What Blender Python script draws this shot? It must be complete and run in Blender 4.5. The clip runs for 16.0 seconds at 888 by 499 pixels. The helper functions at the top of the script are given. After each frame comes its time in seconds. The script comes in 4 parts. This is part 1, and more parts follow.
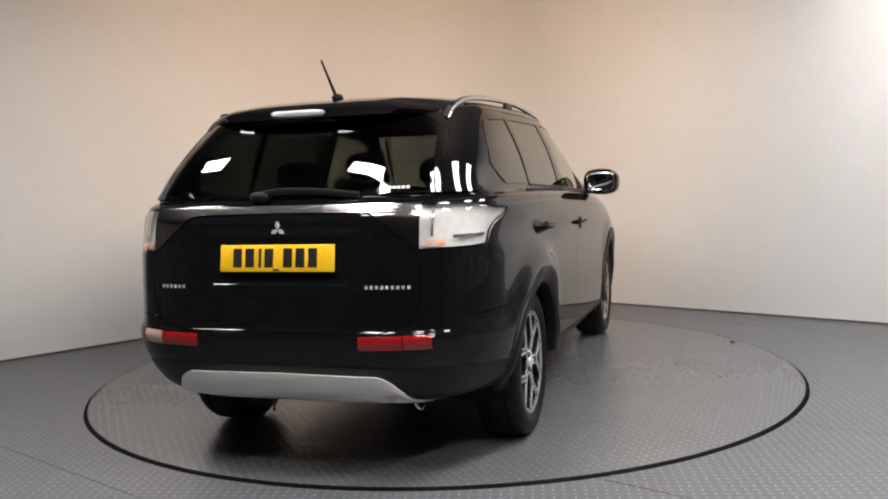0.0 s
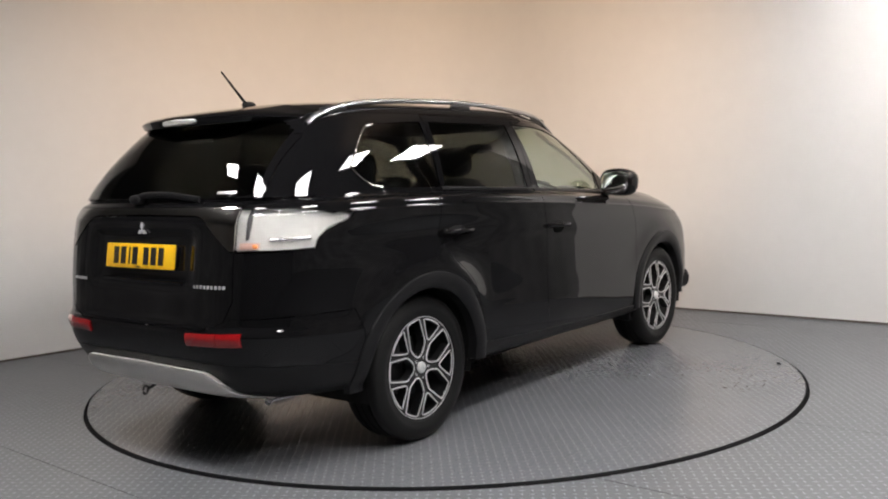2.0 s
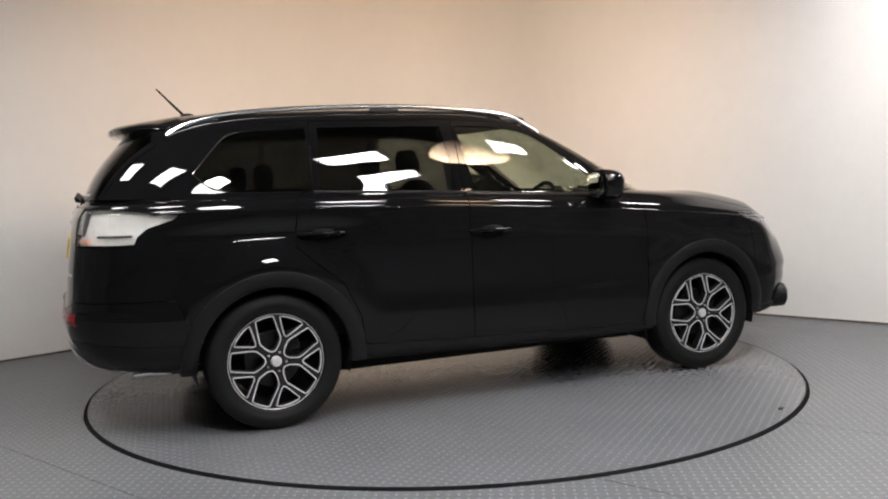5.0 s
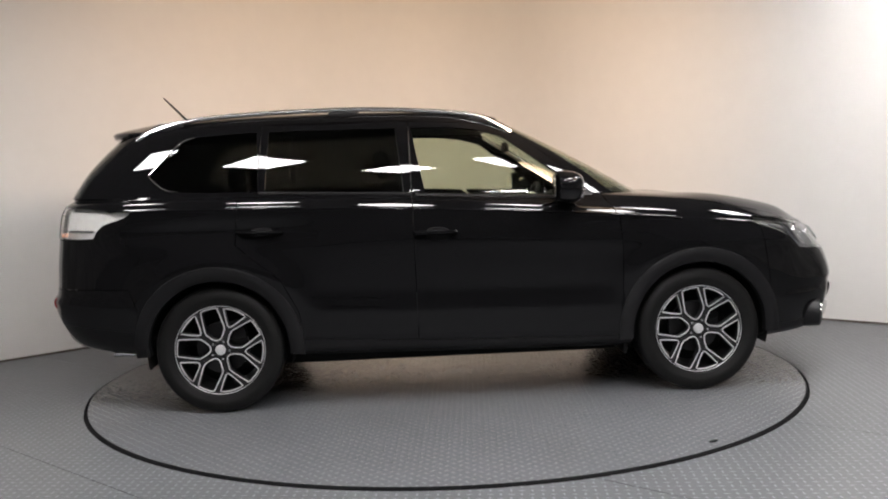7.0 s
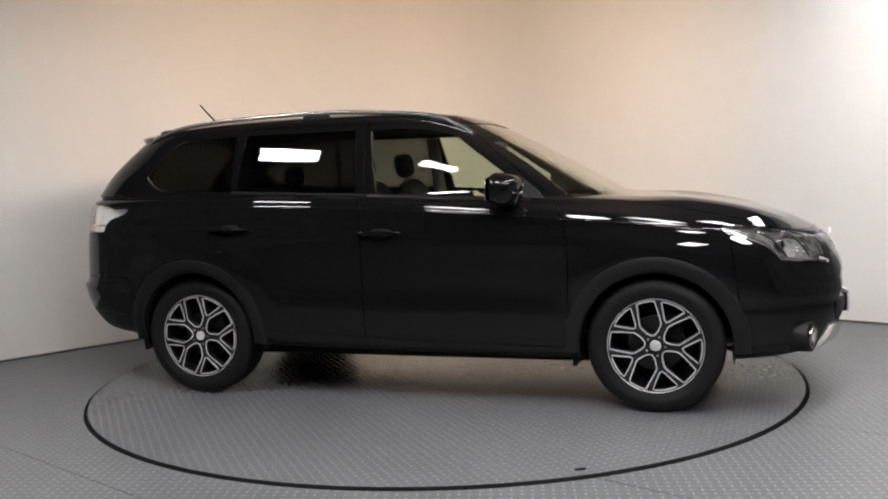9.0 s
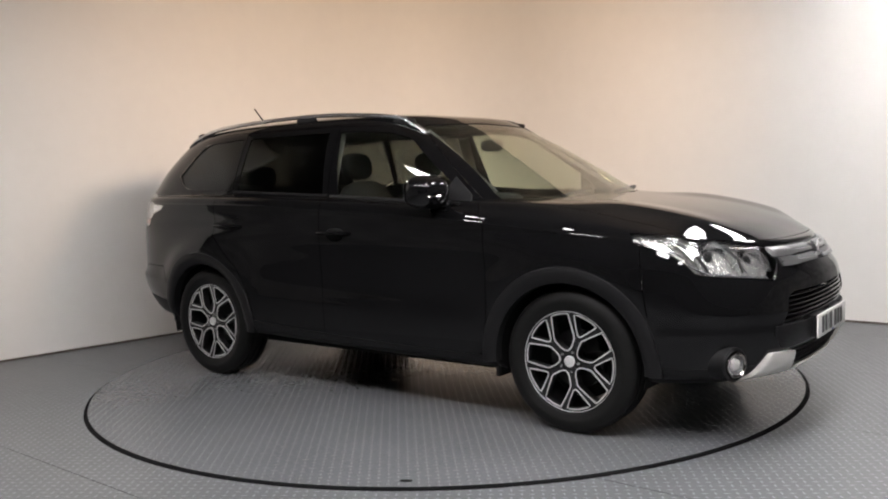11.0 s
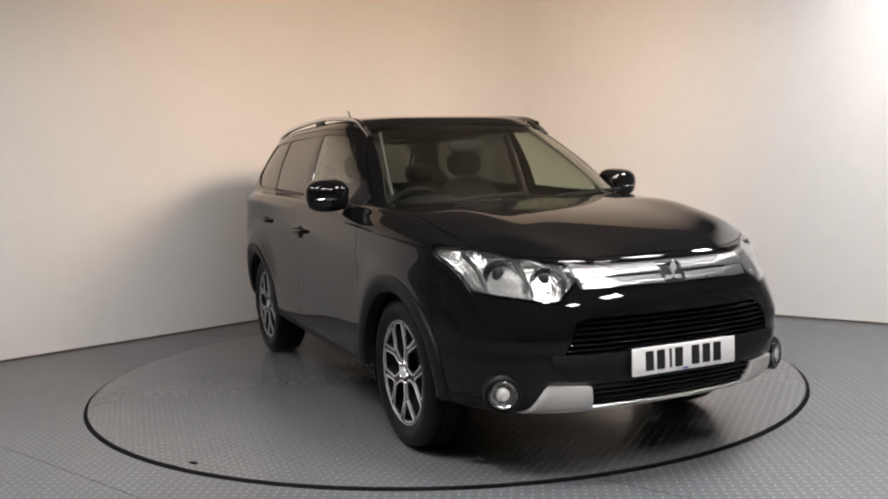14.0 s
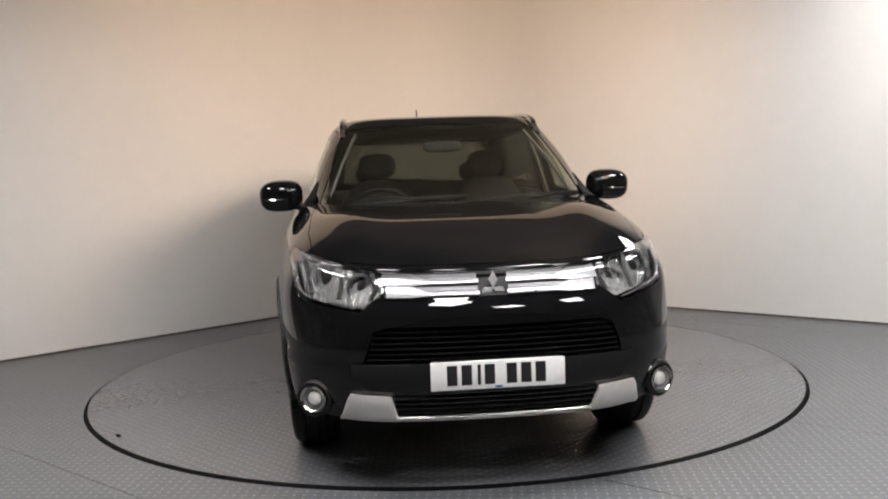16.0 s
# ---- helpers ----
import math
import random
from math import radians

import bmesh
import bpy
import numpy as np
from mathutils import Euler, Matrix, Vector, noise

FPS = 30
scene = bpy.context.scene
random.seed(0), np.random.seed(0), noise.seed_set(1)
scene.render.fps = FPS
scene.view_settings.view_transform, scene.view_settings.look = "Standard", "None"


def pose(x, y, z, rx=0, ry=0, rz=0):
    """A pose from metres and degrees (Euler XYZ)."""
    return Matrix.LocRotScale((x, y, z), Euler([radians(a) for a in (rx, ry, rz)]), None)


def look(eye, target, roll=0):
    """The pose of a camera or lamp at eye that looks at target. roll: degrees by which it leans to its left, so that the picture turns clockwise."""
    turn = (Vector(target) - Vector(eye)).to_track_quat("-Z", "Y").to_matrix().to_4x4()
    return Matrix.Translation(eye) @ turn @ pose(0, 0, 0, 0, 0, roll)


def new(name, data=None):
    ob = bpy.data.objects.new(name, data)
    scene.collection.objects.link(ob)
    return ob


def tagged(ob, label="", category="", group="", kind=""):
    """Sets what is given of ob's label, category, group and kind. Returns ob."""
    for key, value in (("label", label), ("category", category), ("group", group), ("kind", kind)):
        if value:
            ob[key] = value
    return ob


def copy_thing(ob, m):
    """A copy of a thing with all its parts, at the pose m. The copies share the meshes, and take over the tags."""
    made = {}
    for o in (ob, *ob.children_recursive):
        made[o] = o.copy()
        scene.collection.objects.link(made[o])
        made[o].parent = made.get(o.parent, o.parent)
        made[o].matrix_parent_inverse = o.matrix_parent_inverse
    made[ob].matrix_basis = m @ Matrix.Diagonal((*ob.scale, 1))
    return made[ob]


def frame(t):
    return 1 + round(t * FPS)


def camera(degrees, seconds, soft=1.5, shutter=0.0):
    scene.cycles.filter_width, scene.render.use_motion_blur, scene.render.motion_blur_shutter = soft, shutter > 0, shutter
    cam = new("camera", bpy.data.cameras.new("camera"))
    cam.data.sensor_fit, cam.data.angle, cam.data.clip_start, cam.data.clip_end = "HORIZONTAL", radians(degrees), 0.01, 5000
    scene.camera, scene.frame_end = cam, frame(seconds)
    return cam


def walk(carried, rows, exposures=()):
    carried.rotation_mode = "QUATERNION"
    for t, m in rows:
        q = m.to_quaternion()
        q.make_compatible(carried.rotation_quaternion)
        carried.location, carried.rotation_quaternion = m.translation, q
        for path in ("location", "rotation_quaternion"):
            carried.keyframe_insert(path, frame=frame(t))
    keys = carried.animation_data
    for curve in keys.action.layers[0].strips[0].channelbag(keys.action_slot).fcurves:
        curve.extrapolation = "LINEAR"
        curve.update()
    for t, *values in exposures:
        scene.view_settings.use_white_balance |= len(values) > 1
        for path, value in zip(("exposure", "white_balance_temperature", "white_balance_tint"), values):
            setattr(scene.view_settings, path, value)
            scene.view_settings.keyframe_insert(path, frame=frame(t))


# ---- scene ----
from mathutils.bvhtree import BVHTree
from mathutils.geometry import tessellate_polygon

# ---------------------------------------------------------------- camera: it stands still
cam = camera(53.4, 16.0, soft=2.0)
EYE = pose(0.0, -5.699, 1.277, 90 - 4.96, 0, -0.156) @ pose(0, 0, 0, 0, 0, -2.015)
walk(cam, [(0.0, EYE), (16.0, EYE)], exposures=[(0.0, -0.14), (2.0, -0.04), (4.0, 0.0), (12.5, 0.0), (16.0, -0.08)])

# turn of the turntable in degrees, counted from the car's nose pointing along +x
TURN = [(0.0, 71.89), (0.5, 66.98), (1.0, 61.81), (1.5, 56.85), (2.0, 52.05), (2.5, 46.84), (3.0, 41.80), (3.5, 36.96),
        (4.0, 32.05), (6.5, 7.82), (7.0, 2.96), (7.5, -2.02), (8.0, -7.05), (8.5, -12.06), (9.0, -17.06), (11.5, -42.06),
        (12.0, -46.72), (12.5, -51.34), (13.0, -56.22), (13.5, -61.16), (14.0, -65.61), (14.5, -70.32), (15.0, -75.17),
        (15.5, -79.95), (16.0, -84.80)]
CAR_ON_TABLE = (0.058, -0.016)
TABLE_R = 2.203
CEIL = 3.2

# ---------------------------------------------------------------- world
world = bpy.data.worlds.new("world")
world.use_nodes = True
world.node_tree.nodes["Background"].inputs[0].default_value = (0.5, 0.5, 0.5, 1)
world.node_tree.nodes["Background"].inputs[1].default_value = 0.02
scene.world = world
scene.view_settings.exposure = 0.0
PANEL_GLOW = 62.0
WARM_POWER = 680.0


# ---------------------------------------------------------------- materials
def mat(name, colour, rough=0.5, metal=0.0, coat=0.0, grain=0.0, grain_scale=40.0, bump=0.0, bump_scale=200.0,
        trans=0.0, glow=None, spec=0.5, blotch=0.0):
    m = bpy.data.materials.new(name)
    m.use_nodes = True
    nt = m.node_tree
    b = nt.nodes["Principled BSDF"]
    b.inputs["Base Color"].default_value = (*colour, 1)
    b.inputs["Roughness"].default_value = rough
    b.inputs["Metallic"].default_value = metal
    b.inputs["Coat Weight"].default_value = coat
    b.inputs["Coat Roughness"].default_value = 0.02
    b.inputs["Coat IOR"].default_value = 1.42
    b.inputs["Transmission Weight"].default_value = trans
    b.inputs["Specular IOR Level"].default_value = spec
    if glow:
        b.inputs["Emission Color"].default_value = (*glow[0], 1)
        b.inputs["Emission Strength"].default_value = glow[1]
    tc = nt.nodes.new("ShaderNodeTexCoord")
    if grain or blotch:
        n1 = nt.nodes.new("ShaderNodeTexNoise")
        n1.inputs["Scale"].default_value = grain_scale
        n1.inputs["Detail"].default_value = 6
        n2 = nt.nodes.new("ShaderNodeTexNoise")
        n2.inputs["Scale"].default_value = 1.7
        n2.inputs["Detail"].default_value = 3
        nt.links.new(tc.outputs["Object"], n1.inputs["Vector"])
        nt.links.new(tc.outputs["Object"], n2.inputs["Vector"])
        f1 = nt.nodes.new("ShaderNodeMath")
        f1.operation = "MULTIPLY_ADD"
        f1.inputs[1].default_value, f1.inputs[2].default_value = grain * 2, 1 - grain
        nt.links.new(n1.outputs["Fac"], f1.inputs[0])
        f2 = nt.nodes.new("ShaderNodeMath")
        f2.operation = "MULTIPLY_ADD"
        f2.inputs[1].default_value, f2.inputs[2].default_value = blotch * 2, 1 - blotch
        nt.links.new(n2.outputs["Fac"], f2.inputs[0])
        f3 = nt.nodes.new("ShaderNodeMath")
        f3.operation = "MULTIPLY"
        nt.links.new(f1.outputs[0], f3.inputs[0])
        nt.links.new(f2.outputs[0], f3.inputs[1])
        mul = nt.nodes.new("ShaderNodeVectorMath")
        mul.operation = "SCALE"
        mul.inputs[0].default_value = colour
        nt.links.new(f3.outputs[0], mul.inputs["Scale"])
        nt.links.new(mul.outputs[0], b.inputs["Base Color"])
        r = nt.nodes.new("ShaderNodeMath")
        r.operation = "MULTIPLY_ADD"
        r.inputs[1].default_value, r.inputs[2].default_value = rough * 0.5, rough * 0.75
        nt.links.new(n1.outputs["Fac"], r.inputs[0])
        nt.links.new(r.outputs[0], b.inputs["Roughness"])
    if bump:
        n3 = nt.nodes.new("ShaderNodeTexNoise")
        n3.inputs["Scale"].default_value = bump_scale
        n3.inputs["Detail"].default_value = 4
        nt.links.new(tc.outputs["Object"], n3.inputs["Vector"])
        bp = nt.nodes.new("ShaderNodeBump")
        bp.inputs["Strength"].default_value = bump
        bp.inputs["Distance"].default_value = 0.002
        nt.links.new(n3.outputs["Fac"], bp.inputs["Height"])
        nt.links.new(bp.outputs[0], b.inputs["Normal"])
        nt.links.new(bp.outputs[0], b.inputs["Coat Normal"])
    return m


def tread_plate(name, colour, angle, pitch=0.042, rough=0.36, height=0.003, top_gain=1.7):
    """Grey painted tread plate: short raised lozenges, in turn along one way and across it."""
    m = mat(name, colour, rough, grain=0.10, grain_scale=30, blotch=0.12)
    nt = m.node_tree
    b = nt.nodes["Principled BSDF"]
    tc = nt.nodes.new("ShaderNodeTexCoord")
    rot = nt.nodes.new("ShaderNodeMapping")
    rot.inputs["Rotation"].default_value = (0, 0, radians(angle))
    rot.inputs["Scale"].default_value = (1 / pitch, 1 / pitch, 1)
    nt.links.new(tc.outputs["Object"], rot.inputs["Vector"])
    sep = nt.nodes.new("ShaderNodeSeparateXYZ")
    nt.links.new(rot.outputs[0], sep.inputs[0])

    def op(kind, a, c=None, k=None):
        n = nt.nodes.new("ShaderNodeMath")
        n.operation = kind
        for i, v in enumerate((a, c, k)):
            if v is None:
                continue
            if isinstance(v, (int, float)):
                n.inputs[i].default_value = v
            else:
                nt.links.new(v, n.inputs[i])
        return n.outputs[0]

    x, y = sep.outputs[0], sep.outputs[1]
    fx = op("SUBTRACT", op("FRACT", x), 0.5)
    fy = op("SUBTRACT", op("FRACT", y), 0.5)
    parity = op("GREATER_THAN", op("FRACT", op("MULTIPLY_ADD", op("ADD", op("FLOOR", x), op("FLOOR", y)), 0.5, 0.25)), 0.5)
    ax, ay = op("ABSOLUTE", fx), op("ABSOLUTE", fy)
    d0 = op("ADD", op("MULTIPLY", ax, 2.0), op("MULTIPLY", ay, 6.0))
    d1 = op("ADD", op("MULTIPLY", ax, 6.0), op("MULTIPLY", ay, 2.0))
    d = op("ADD", op("MULTIPLY", d0, op("SUBTRACT", 1.0, parity)), op("MULTIPLY", d1, parity))
    h = nt.nodes.new("ShaderNodeMapRange")
    h.interpolation_type = "SMOOTHSTEP"
    h.inputs["From Min"].default_value, h.inputs["From Max"].default_value = 1.0, 0.45
    nt.links.new(d, h.inputs["Value"])
    # the raised tops take a paler tone
    top_mix = nt.nodes.new("ShaderNodeMix")
    top_mix.data_type = "RGBA"
    old = b.inputs["Base Color"].links[0].from_socket
    lift = nt.nodes.new("ShaderNodeVectorMath")
    lift.operation = "SCALE"
    lift.inputs["Scale"].default_value = top_gain
    nt.links.new(old, lift.inputs[0])
    nt.links.new(h.outputs[0], top_mix.inputs[0])
    nt.links.new(old, top_mix.inputs[6])
    nt.links.new(lift.outputs[0], top_mix.inputs[7])
    nt.links.new(top_mix.outputs[2], b.inputs["Base Color"])
    bp = nt.nodes.new("ShaderNodeBump")
    bp.inputs["Strength"].default_value = 1.0
    bp.inputs["Distance"].default_value = height
    nt.links.new(h.outputs[0], bp.inputs["Height"])
    nt.links.new(bp.outputs[0], b.inputs["Normal"])
    return m


M_WALL = mat("white_wall_paint", (0.74, 0.72, 0.69), 0.55, grain=0.03, grain_scale=9, blotch=0.03, bump=0.15, bump_scale=120)
# unseen walls: their strong mottling stands in for things mirrored in the paint
M_DARK_WALL = mat("dark_unseen_wall", (0.046, 0.048, 0.048), 0.8, grain=0.6, grain_scale=2, blotch=0.8)
M_GREY_WALL = mat("grey_unseen_wall", (0.34, 0.33, 0.32), 0.8, grain=0.6, grain_scale=1.5, blotch=0.8)
M_CEIL = mat("ceiling_tile", (0.14, 0.14, 0.14), 0.9, grain=0.06, grain_scale=60)
M_FLOOR = tread_plate("grey_floor_plate", (0.108, 0.112, 0.118), 5.0, top_gain=2.5)
M_TABLE = tread_plate("grey_turntable_plate", (0.116, 0.120, 0.127), 50.0, 0.042, 0.24, 0.0008, 1.7)
M_SKIRT = mat("dark_skirting", (0.10, 0.085, 0.07), 0.7, grain=0.2)
M_RUBBER = mat("black_rubber", (0.004, 0.004, 0.0045), 0.8, spec=0.08, grain=0.2, grain_scale=60, bump=0.3)
M_PAINT = mat("black_car_paint", (0.0044, 0.0044, 0.0048), 0.5, coat=1.0, spec=0.0, bump=0.3, bump_scale=2.2)
M_CLAD = mat("black_plastic", (0.0095, 0.0095, 0.0102), 0.42, spec=0.2, grain=0.1, grain_scale=300, bump=0.15, bump_scale=900)
M_MATT = mat("dark_underbody", (0.010, 0.010, 0.010), 0.85, spec=0.1, grain=0.2)
M_PRIVACY = mat("privacy_glass", (0.115, 0.122, 0.115), 0.0, trans=1.0)
M_GLASS = mat("clear_glass", (0.70, 0.76, 0.67), 0.0, trans=1.0)
M_LENS = mat("clear_lens", (0.97, 0.97, 0.97), 0.0, trans=1.0)
M_CHROME = mat("chrome", (0.72, 0.72, 0.73), 0.16, metal=1.0)
M_BAR = mat("bright_bar", (0.42, 0.42, 0.43), 0.30, metal=0.9, grain=0.03)
M_INLAY = mat("grey_inlay", (0.16, 0.16, 0.165), 0.42, metal=0.4, grain=0.05, grain_scale=120)
M_SATIN = mat("satin_silver", (0.35, 0.335, 0.315), 0.16, metal=1.0, grain=0.05, grain_scale=120)
M_RAIL = mat("brushed_rail", (0.72, 0.72, 0.72), 0.25, metal=1.0, grain=0.05, grain_scale=150)
M_SKID = mat("silver_skid_paint", (0.72, 0.70, 0.66), 0.36, metal=0.35, grain=0.06, grain_scale=80)
M_GUN = mat("gunmetal_alloy", (0.0065, 0.0065, 0.007), 0.38, metal=0.2, coat=0.3)
M_CUT = mat("machined_alloy", (0.70, 0.70, 0.70), 0.30, metal=0.45, grain=0.05, grain_scale=200)
M_TYRE = mat("tyre_rubber", (0.009, 0.009, 0.009), 0.5, spec=0.15, grain=0.2, grain_scale=50, bump=0.25, bump_scale=300)
M_RED = mat("red_reflector", (0.25, 0.006, 0.008), 0.12, coat=1.0, bump=0.4, bump_scale=160)
M_AMBER = mat("amber_lens", (0.75, 0.28, 0.10), 0.2, coat=1.0)
M_PINK = mat("pale_lens", (0.42, 0.27, 0.23), 0.2, coat=1.0, bump=0.5, bump_scale=200)
M_LAMPSHELL = mat("lamp_reflector", (0.88, 0.88, 0.85), 0.10, metal=0.88, bump=1.0, bump_scale=70, grain=0.14, grain_scale=40)
M_WHITE_LENS = mat("frosted_lamp", (0.84, 0.83, 0.79), 0.16, metal=0.55, coat=1.0, bump=1.0, bump_scale=75, grain=0.16, grain_scale=35)
M_YELLOW = mat("yellow_plate", (0.80, 0.47, 0.012), 0.35, grain=0.04, coat=0.3)
M_WHITE = mat("white_plate", (0.78, 0.78, 0.76), 0.35, grain=0.04, coat=0.3)
M_INK = mat("plate_ink", (0.012, 0.012, 0.013), 0.4)
M_BLUE = mat("blue_mark", (0.03, 0.06, 0.25), 0.4)
M_SEAT = mat("dark_seat_cloth", (0.009, 0.009, 0.0095), 0.8, spec=0.1, grain=0.15, grain_scale=120)
M_TRIM = mat("grey_interior_trim", (0.055, 0.055, 0.052), 0.7, grain=0.06)
M_LINER = mat("dark_headliner", (0.016, 0.016, 0.0155), 0.85, spec=0.1, grain=0.12, grain_scale=90)
M_DASH = mat("dark_dashboard", (0.008, 0.0085, 0.0085), 0.6, spec=0.12, grain=0.1, bump=0.2)
M_MIRROR = mat("mirror_glass", (0.9, 0.9, 0.9), 0.01, metal=1.0)
M_PANEL = mat("light_panel", (0.8, 0.8, 0.8), 0.5, glow=((1.0, 0.965, 0.965), PANEL_GLOW))
M_FRAME = mat("white_metal", (0.7, 0.7, 0.7), 0.4)


# ---------------------------------------------------------------- mesh helpers
def finish(bm, material, name, sharp=35):
    bm.normal_update()
    lim = radians(sharp)
    for e in bm.edges:
        e.smooth = len(e.link_faces) == 2 and e.calc_face_angle(3) < lim
    for f in bm.faces:
        f.smooth = True
    me = bpy.data.meshes.new(name)
    bm.to_mesh(me)
    bm.free()
    me.materials.append(material)
    return me


def part(name, bm, material, parent, label="", sharp=35):
    """Links a bmesh as one mesh object under a thing or under a part."""
    ob = new(name, finish(bm, material, name, sharp))
    if parent is not None:
        ob.parent = parent
    return tagged(ob, label)


def box(bm, x0, x1, y0, y1, z0, z1, bev=0.0, seg=2):
    r = bmesh.ops.create_cube(bm, size=1.0, matrix=Matrix.Translation(((x0 + x1) / 2, (y0 + y1) / 2, (z0 + z1) / 2))
                              @ Matrix.Diagonal((x1 - x0, y1 - y0, z1 - z0, 1)))
    if bev:
        vs = set(r["verts"])
        es = [e for e in bm.edges if e.verts[0] in vs and e.verts[1] in vs]
        bmesh.ops.bevel(bm, geom=es, offset=bev, segments=seg, affect="EDGES", profile=0.5)
    return bm


def superell(bm, centre, radii, n=3.0, nu=28, nv=14, m=None):
    """A rounded block: a superellipsoid."""
    def sp(a, k):
        return math.copysign(abs(a) ** (2 / k), a)
    rows = []
    for j in range(1, nv):
        ph = -math.pi / 2 + math.pi * j / nv
        rows.append([bm.verts.new((sp(math.cos(ph), n) * sp(math.cos(2 * math.pi * i / nu), n) * radii[0],
                                   sp(math.cos(ph), n) * sp(math.sin(2 * math.pi * i / nu), n) * radii[1],
                                   sp(math.sin(ph), n) * radii[2])) for i in range(nu)])
    lo, hi = bm.verts.new((0, 0, -radii[2])), bm.verts.new((0, 0, radii[2]))
    for j in range(len(rows) - 1):
        for i in range(nu):
            k = (i + 1) % nu
            bm.faces.new((rows[j][i], rows[j][k], rows[j + 1][k], rows[j + 1][i]))
    for i in range(nu):
        k = (i + 1) % nu
        bm.faces.new((lo, rows[0][k], rows[0][i]))
        bm.faces.new((hi, rows[-1][i], rows[-1][k]))
    t = Matrix.Translation(centre) @ (m or Matrix())
    for v in [lo, hi] + [v for r in rows for v in r]:
        v.co = t @ v.co
    return bm


def lathe(bm, profile, axis="y", n=64, centre=(0, 0, 0), a0=0.0, a1=360.0):
    """Turns a profile of (radius, height) round an axis through centre."""
    full = abs(a1 - a0) >= 359.9
    cols = n if full else n + 1
    rows = []
    for i in range(cols):
        a = radians(a0 + (a1 - a0) * i / n)
        c, s = math.cos(a), math.sin(a)
        col = []
        for r, h in profile:
            p = {"y": (r * c, h, r * s), "z": (r * c, r * s, h), "x": (h, r * c, r * s)}[axis]
            col.append(bm.verts.new(Vector(p) + Vector(centre)))
        rows.append(col)
    for i in range(n):
        a, b = rows[i], rows[(i + 1) % cols]
        for k in range(len(profile) - 1):
            bm.faces.new((a[k], b[k], b[k + 1], a[k + 1]))
    bmesh.ops.recalc_face_normals(bm, faces=bm.faces)
    return bm


def tube(bm, pts, ra, rb=None, n=10, up=Vector((0, 0, 1)), taper=None):
    """A bar of oval section along a line of points."""
    rb = rb or ra
    pts = [Vector(p) for p in pts]
    rings = []
    for i, p in enumerate(pts):
        d = (pts[min(i + 1, len(pts) - 1)] - pts[max(i - 1, 0)]).normalized()
        s = d.cross(up).normalized()
        u = s.cross(d)
        k = taper[i] if taper else 1.0
        rings.append([bm.verts.new(p + s * (ra * k * math.cos(2 * math.pi * j / n)) + u * (rb * k * math.sin(2 * math.pi * j / n)))
                      for j in range(n)])
    for a, b in zip(rings, rings[1:]):
        for j in range(n):
            k = (j + 1) % n
            bm.faces.new((a[j], a[k], b[k], b[j]))
    bm.faces.new(rings[0][::-1])
    bm.faces.new(rings[-1])
    bmesh.ops.recalc_face_normals(bm, faces=bm.faces)
    return bm


def spline(keys, n):
    """Catmull-Rom through tuples of numbers, n steps to each stretch."""
    k = [np.array(a, float) for a in keys]
    k = [2 * k[0] - k[1]] + k + [2 * k[-1] - k[-2]]
    out = []
    for i in range(1, len(k) - 2):
        for s in range(n):
            t = s / n
            p0, p1, p2, p3 = k[i - 1:i + 3]
            out.append(0.5 * (2 * p1 + (p2 - p0) * t + (2 * p0 - 5 * p1 + 4 * p2 - p3) * t ** 2 + (3 * p1 - p0 - 3 * p2 + p3) * t ** 3))
    return out + [k[-2]]


def prism(bm, pts, depth, m=Matrix(), bev=0.0):
    """A flat outline in x, y given depth along z."""
    lo = [bm.verts.new(m @ Vector((x, y, 0))) for x, y in pts]
    hi = [bm.verts.new(m @ Vector((x, y, depth))) for x, y in pts]
    bm.faces.new(lo[::-1])
    bm.faces.new(hi)
    for i in range(len(pts)):
        k = (i + 1) % len(pts)
        bm.faces.new((lo[i], lo[k], hi[k], hi[i]))
    bmesh.ops.recalc_face_normals(bm, faces=bm.faces)
    return bm


# ---------------------------------------------------------------- the studio corner
ANG_R, ANG_L = radians(-39.8), radians(43.0)
DIR_R, DIR_L = Vector((math.cos(ANG_R), math.sin(ANG_R), 0)), Vector((-math.cos(ANG_L), -math.sin(ANG_L), 0))
ON_R, ON_L = Vector((2.10, 2.11, 0)), Vector((-2.05, 1.945, 0))


def corner_path():
    """Plan of the white wall: straight, a wide rounded corner, straight."""
    # where the two straight walls would meet
    a = np.array([[DIR_R.x, -DIR_L.x], [DIR_R.y, -DIR_L.y]])
    s = np.linalg.solve(a, np.array([ON_L.x - ON_R.x, ON_L.y - ON_R.y]))
    meet = ON_R + DIR_R * s[0]
    half = DIR_R.angle(DIR_L) / 2
    r = 1.35
    tl = r / math.tan(half)
    mid = meet + (DIR_R + DIR_L).normalized() * (r / math.sin(half))
    p0, p1 = meet + DIR_L * tl, meet + DIR_R * tl
    a0, a1 = (p0 - mid), (p1 - mid)
    t0, t1 = math.atan2(a0.y, a0.x), math.atan2(a1.y, a1.x)
    arc = [mid + Vector((math.cos(t0 + (t1 - t0) * i / 24), math.sin(t0 + (t1 - t0) * i / 24), 0)) * r for i in range(25)]
    el, er = p0 + DIR_L * ((-4.05 - p0.x) / DIR_L.x), p1 + DIR_R * ((3.70 - p1.x) / DIR_R.x)
    return [el, p0 + DIR_L * 1.5] + arc + [p1 + DIR_R * 1.5, er]


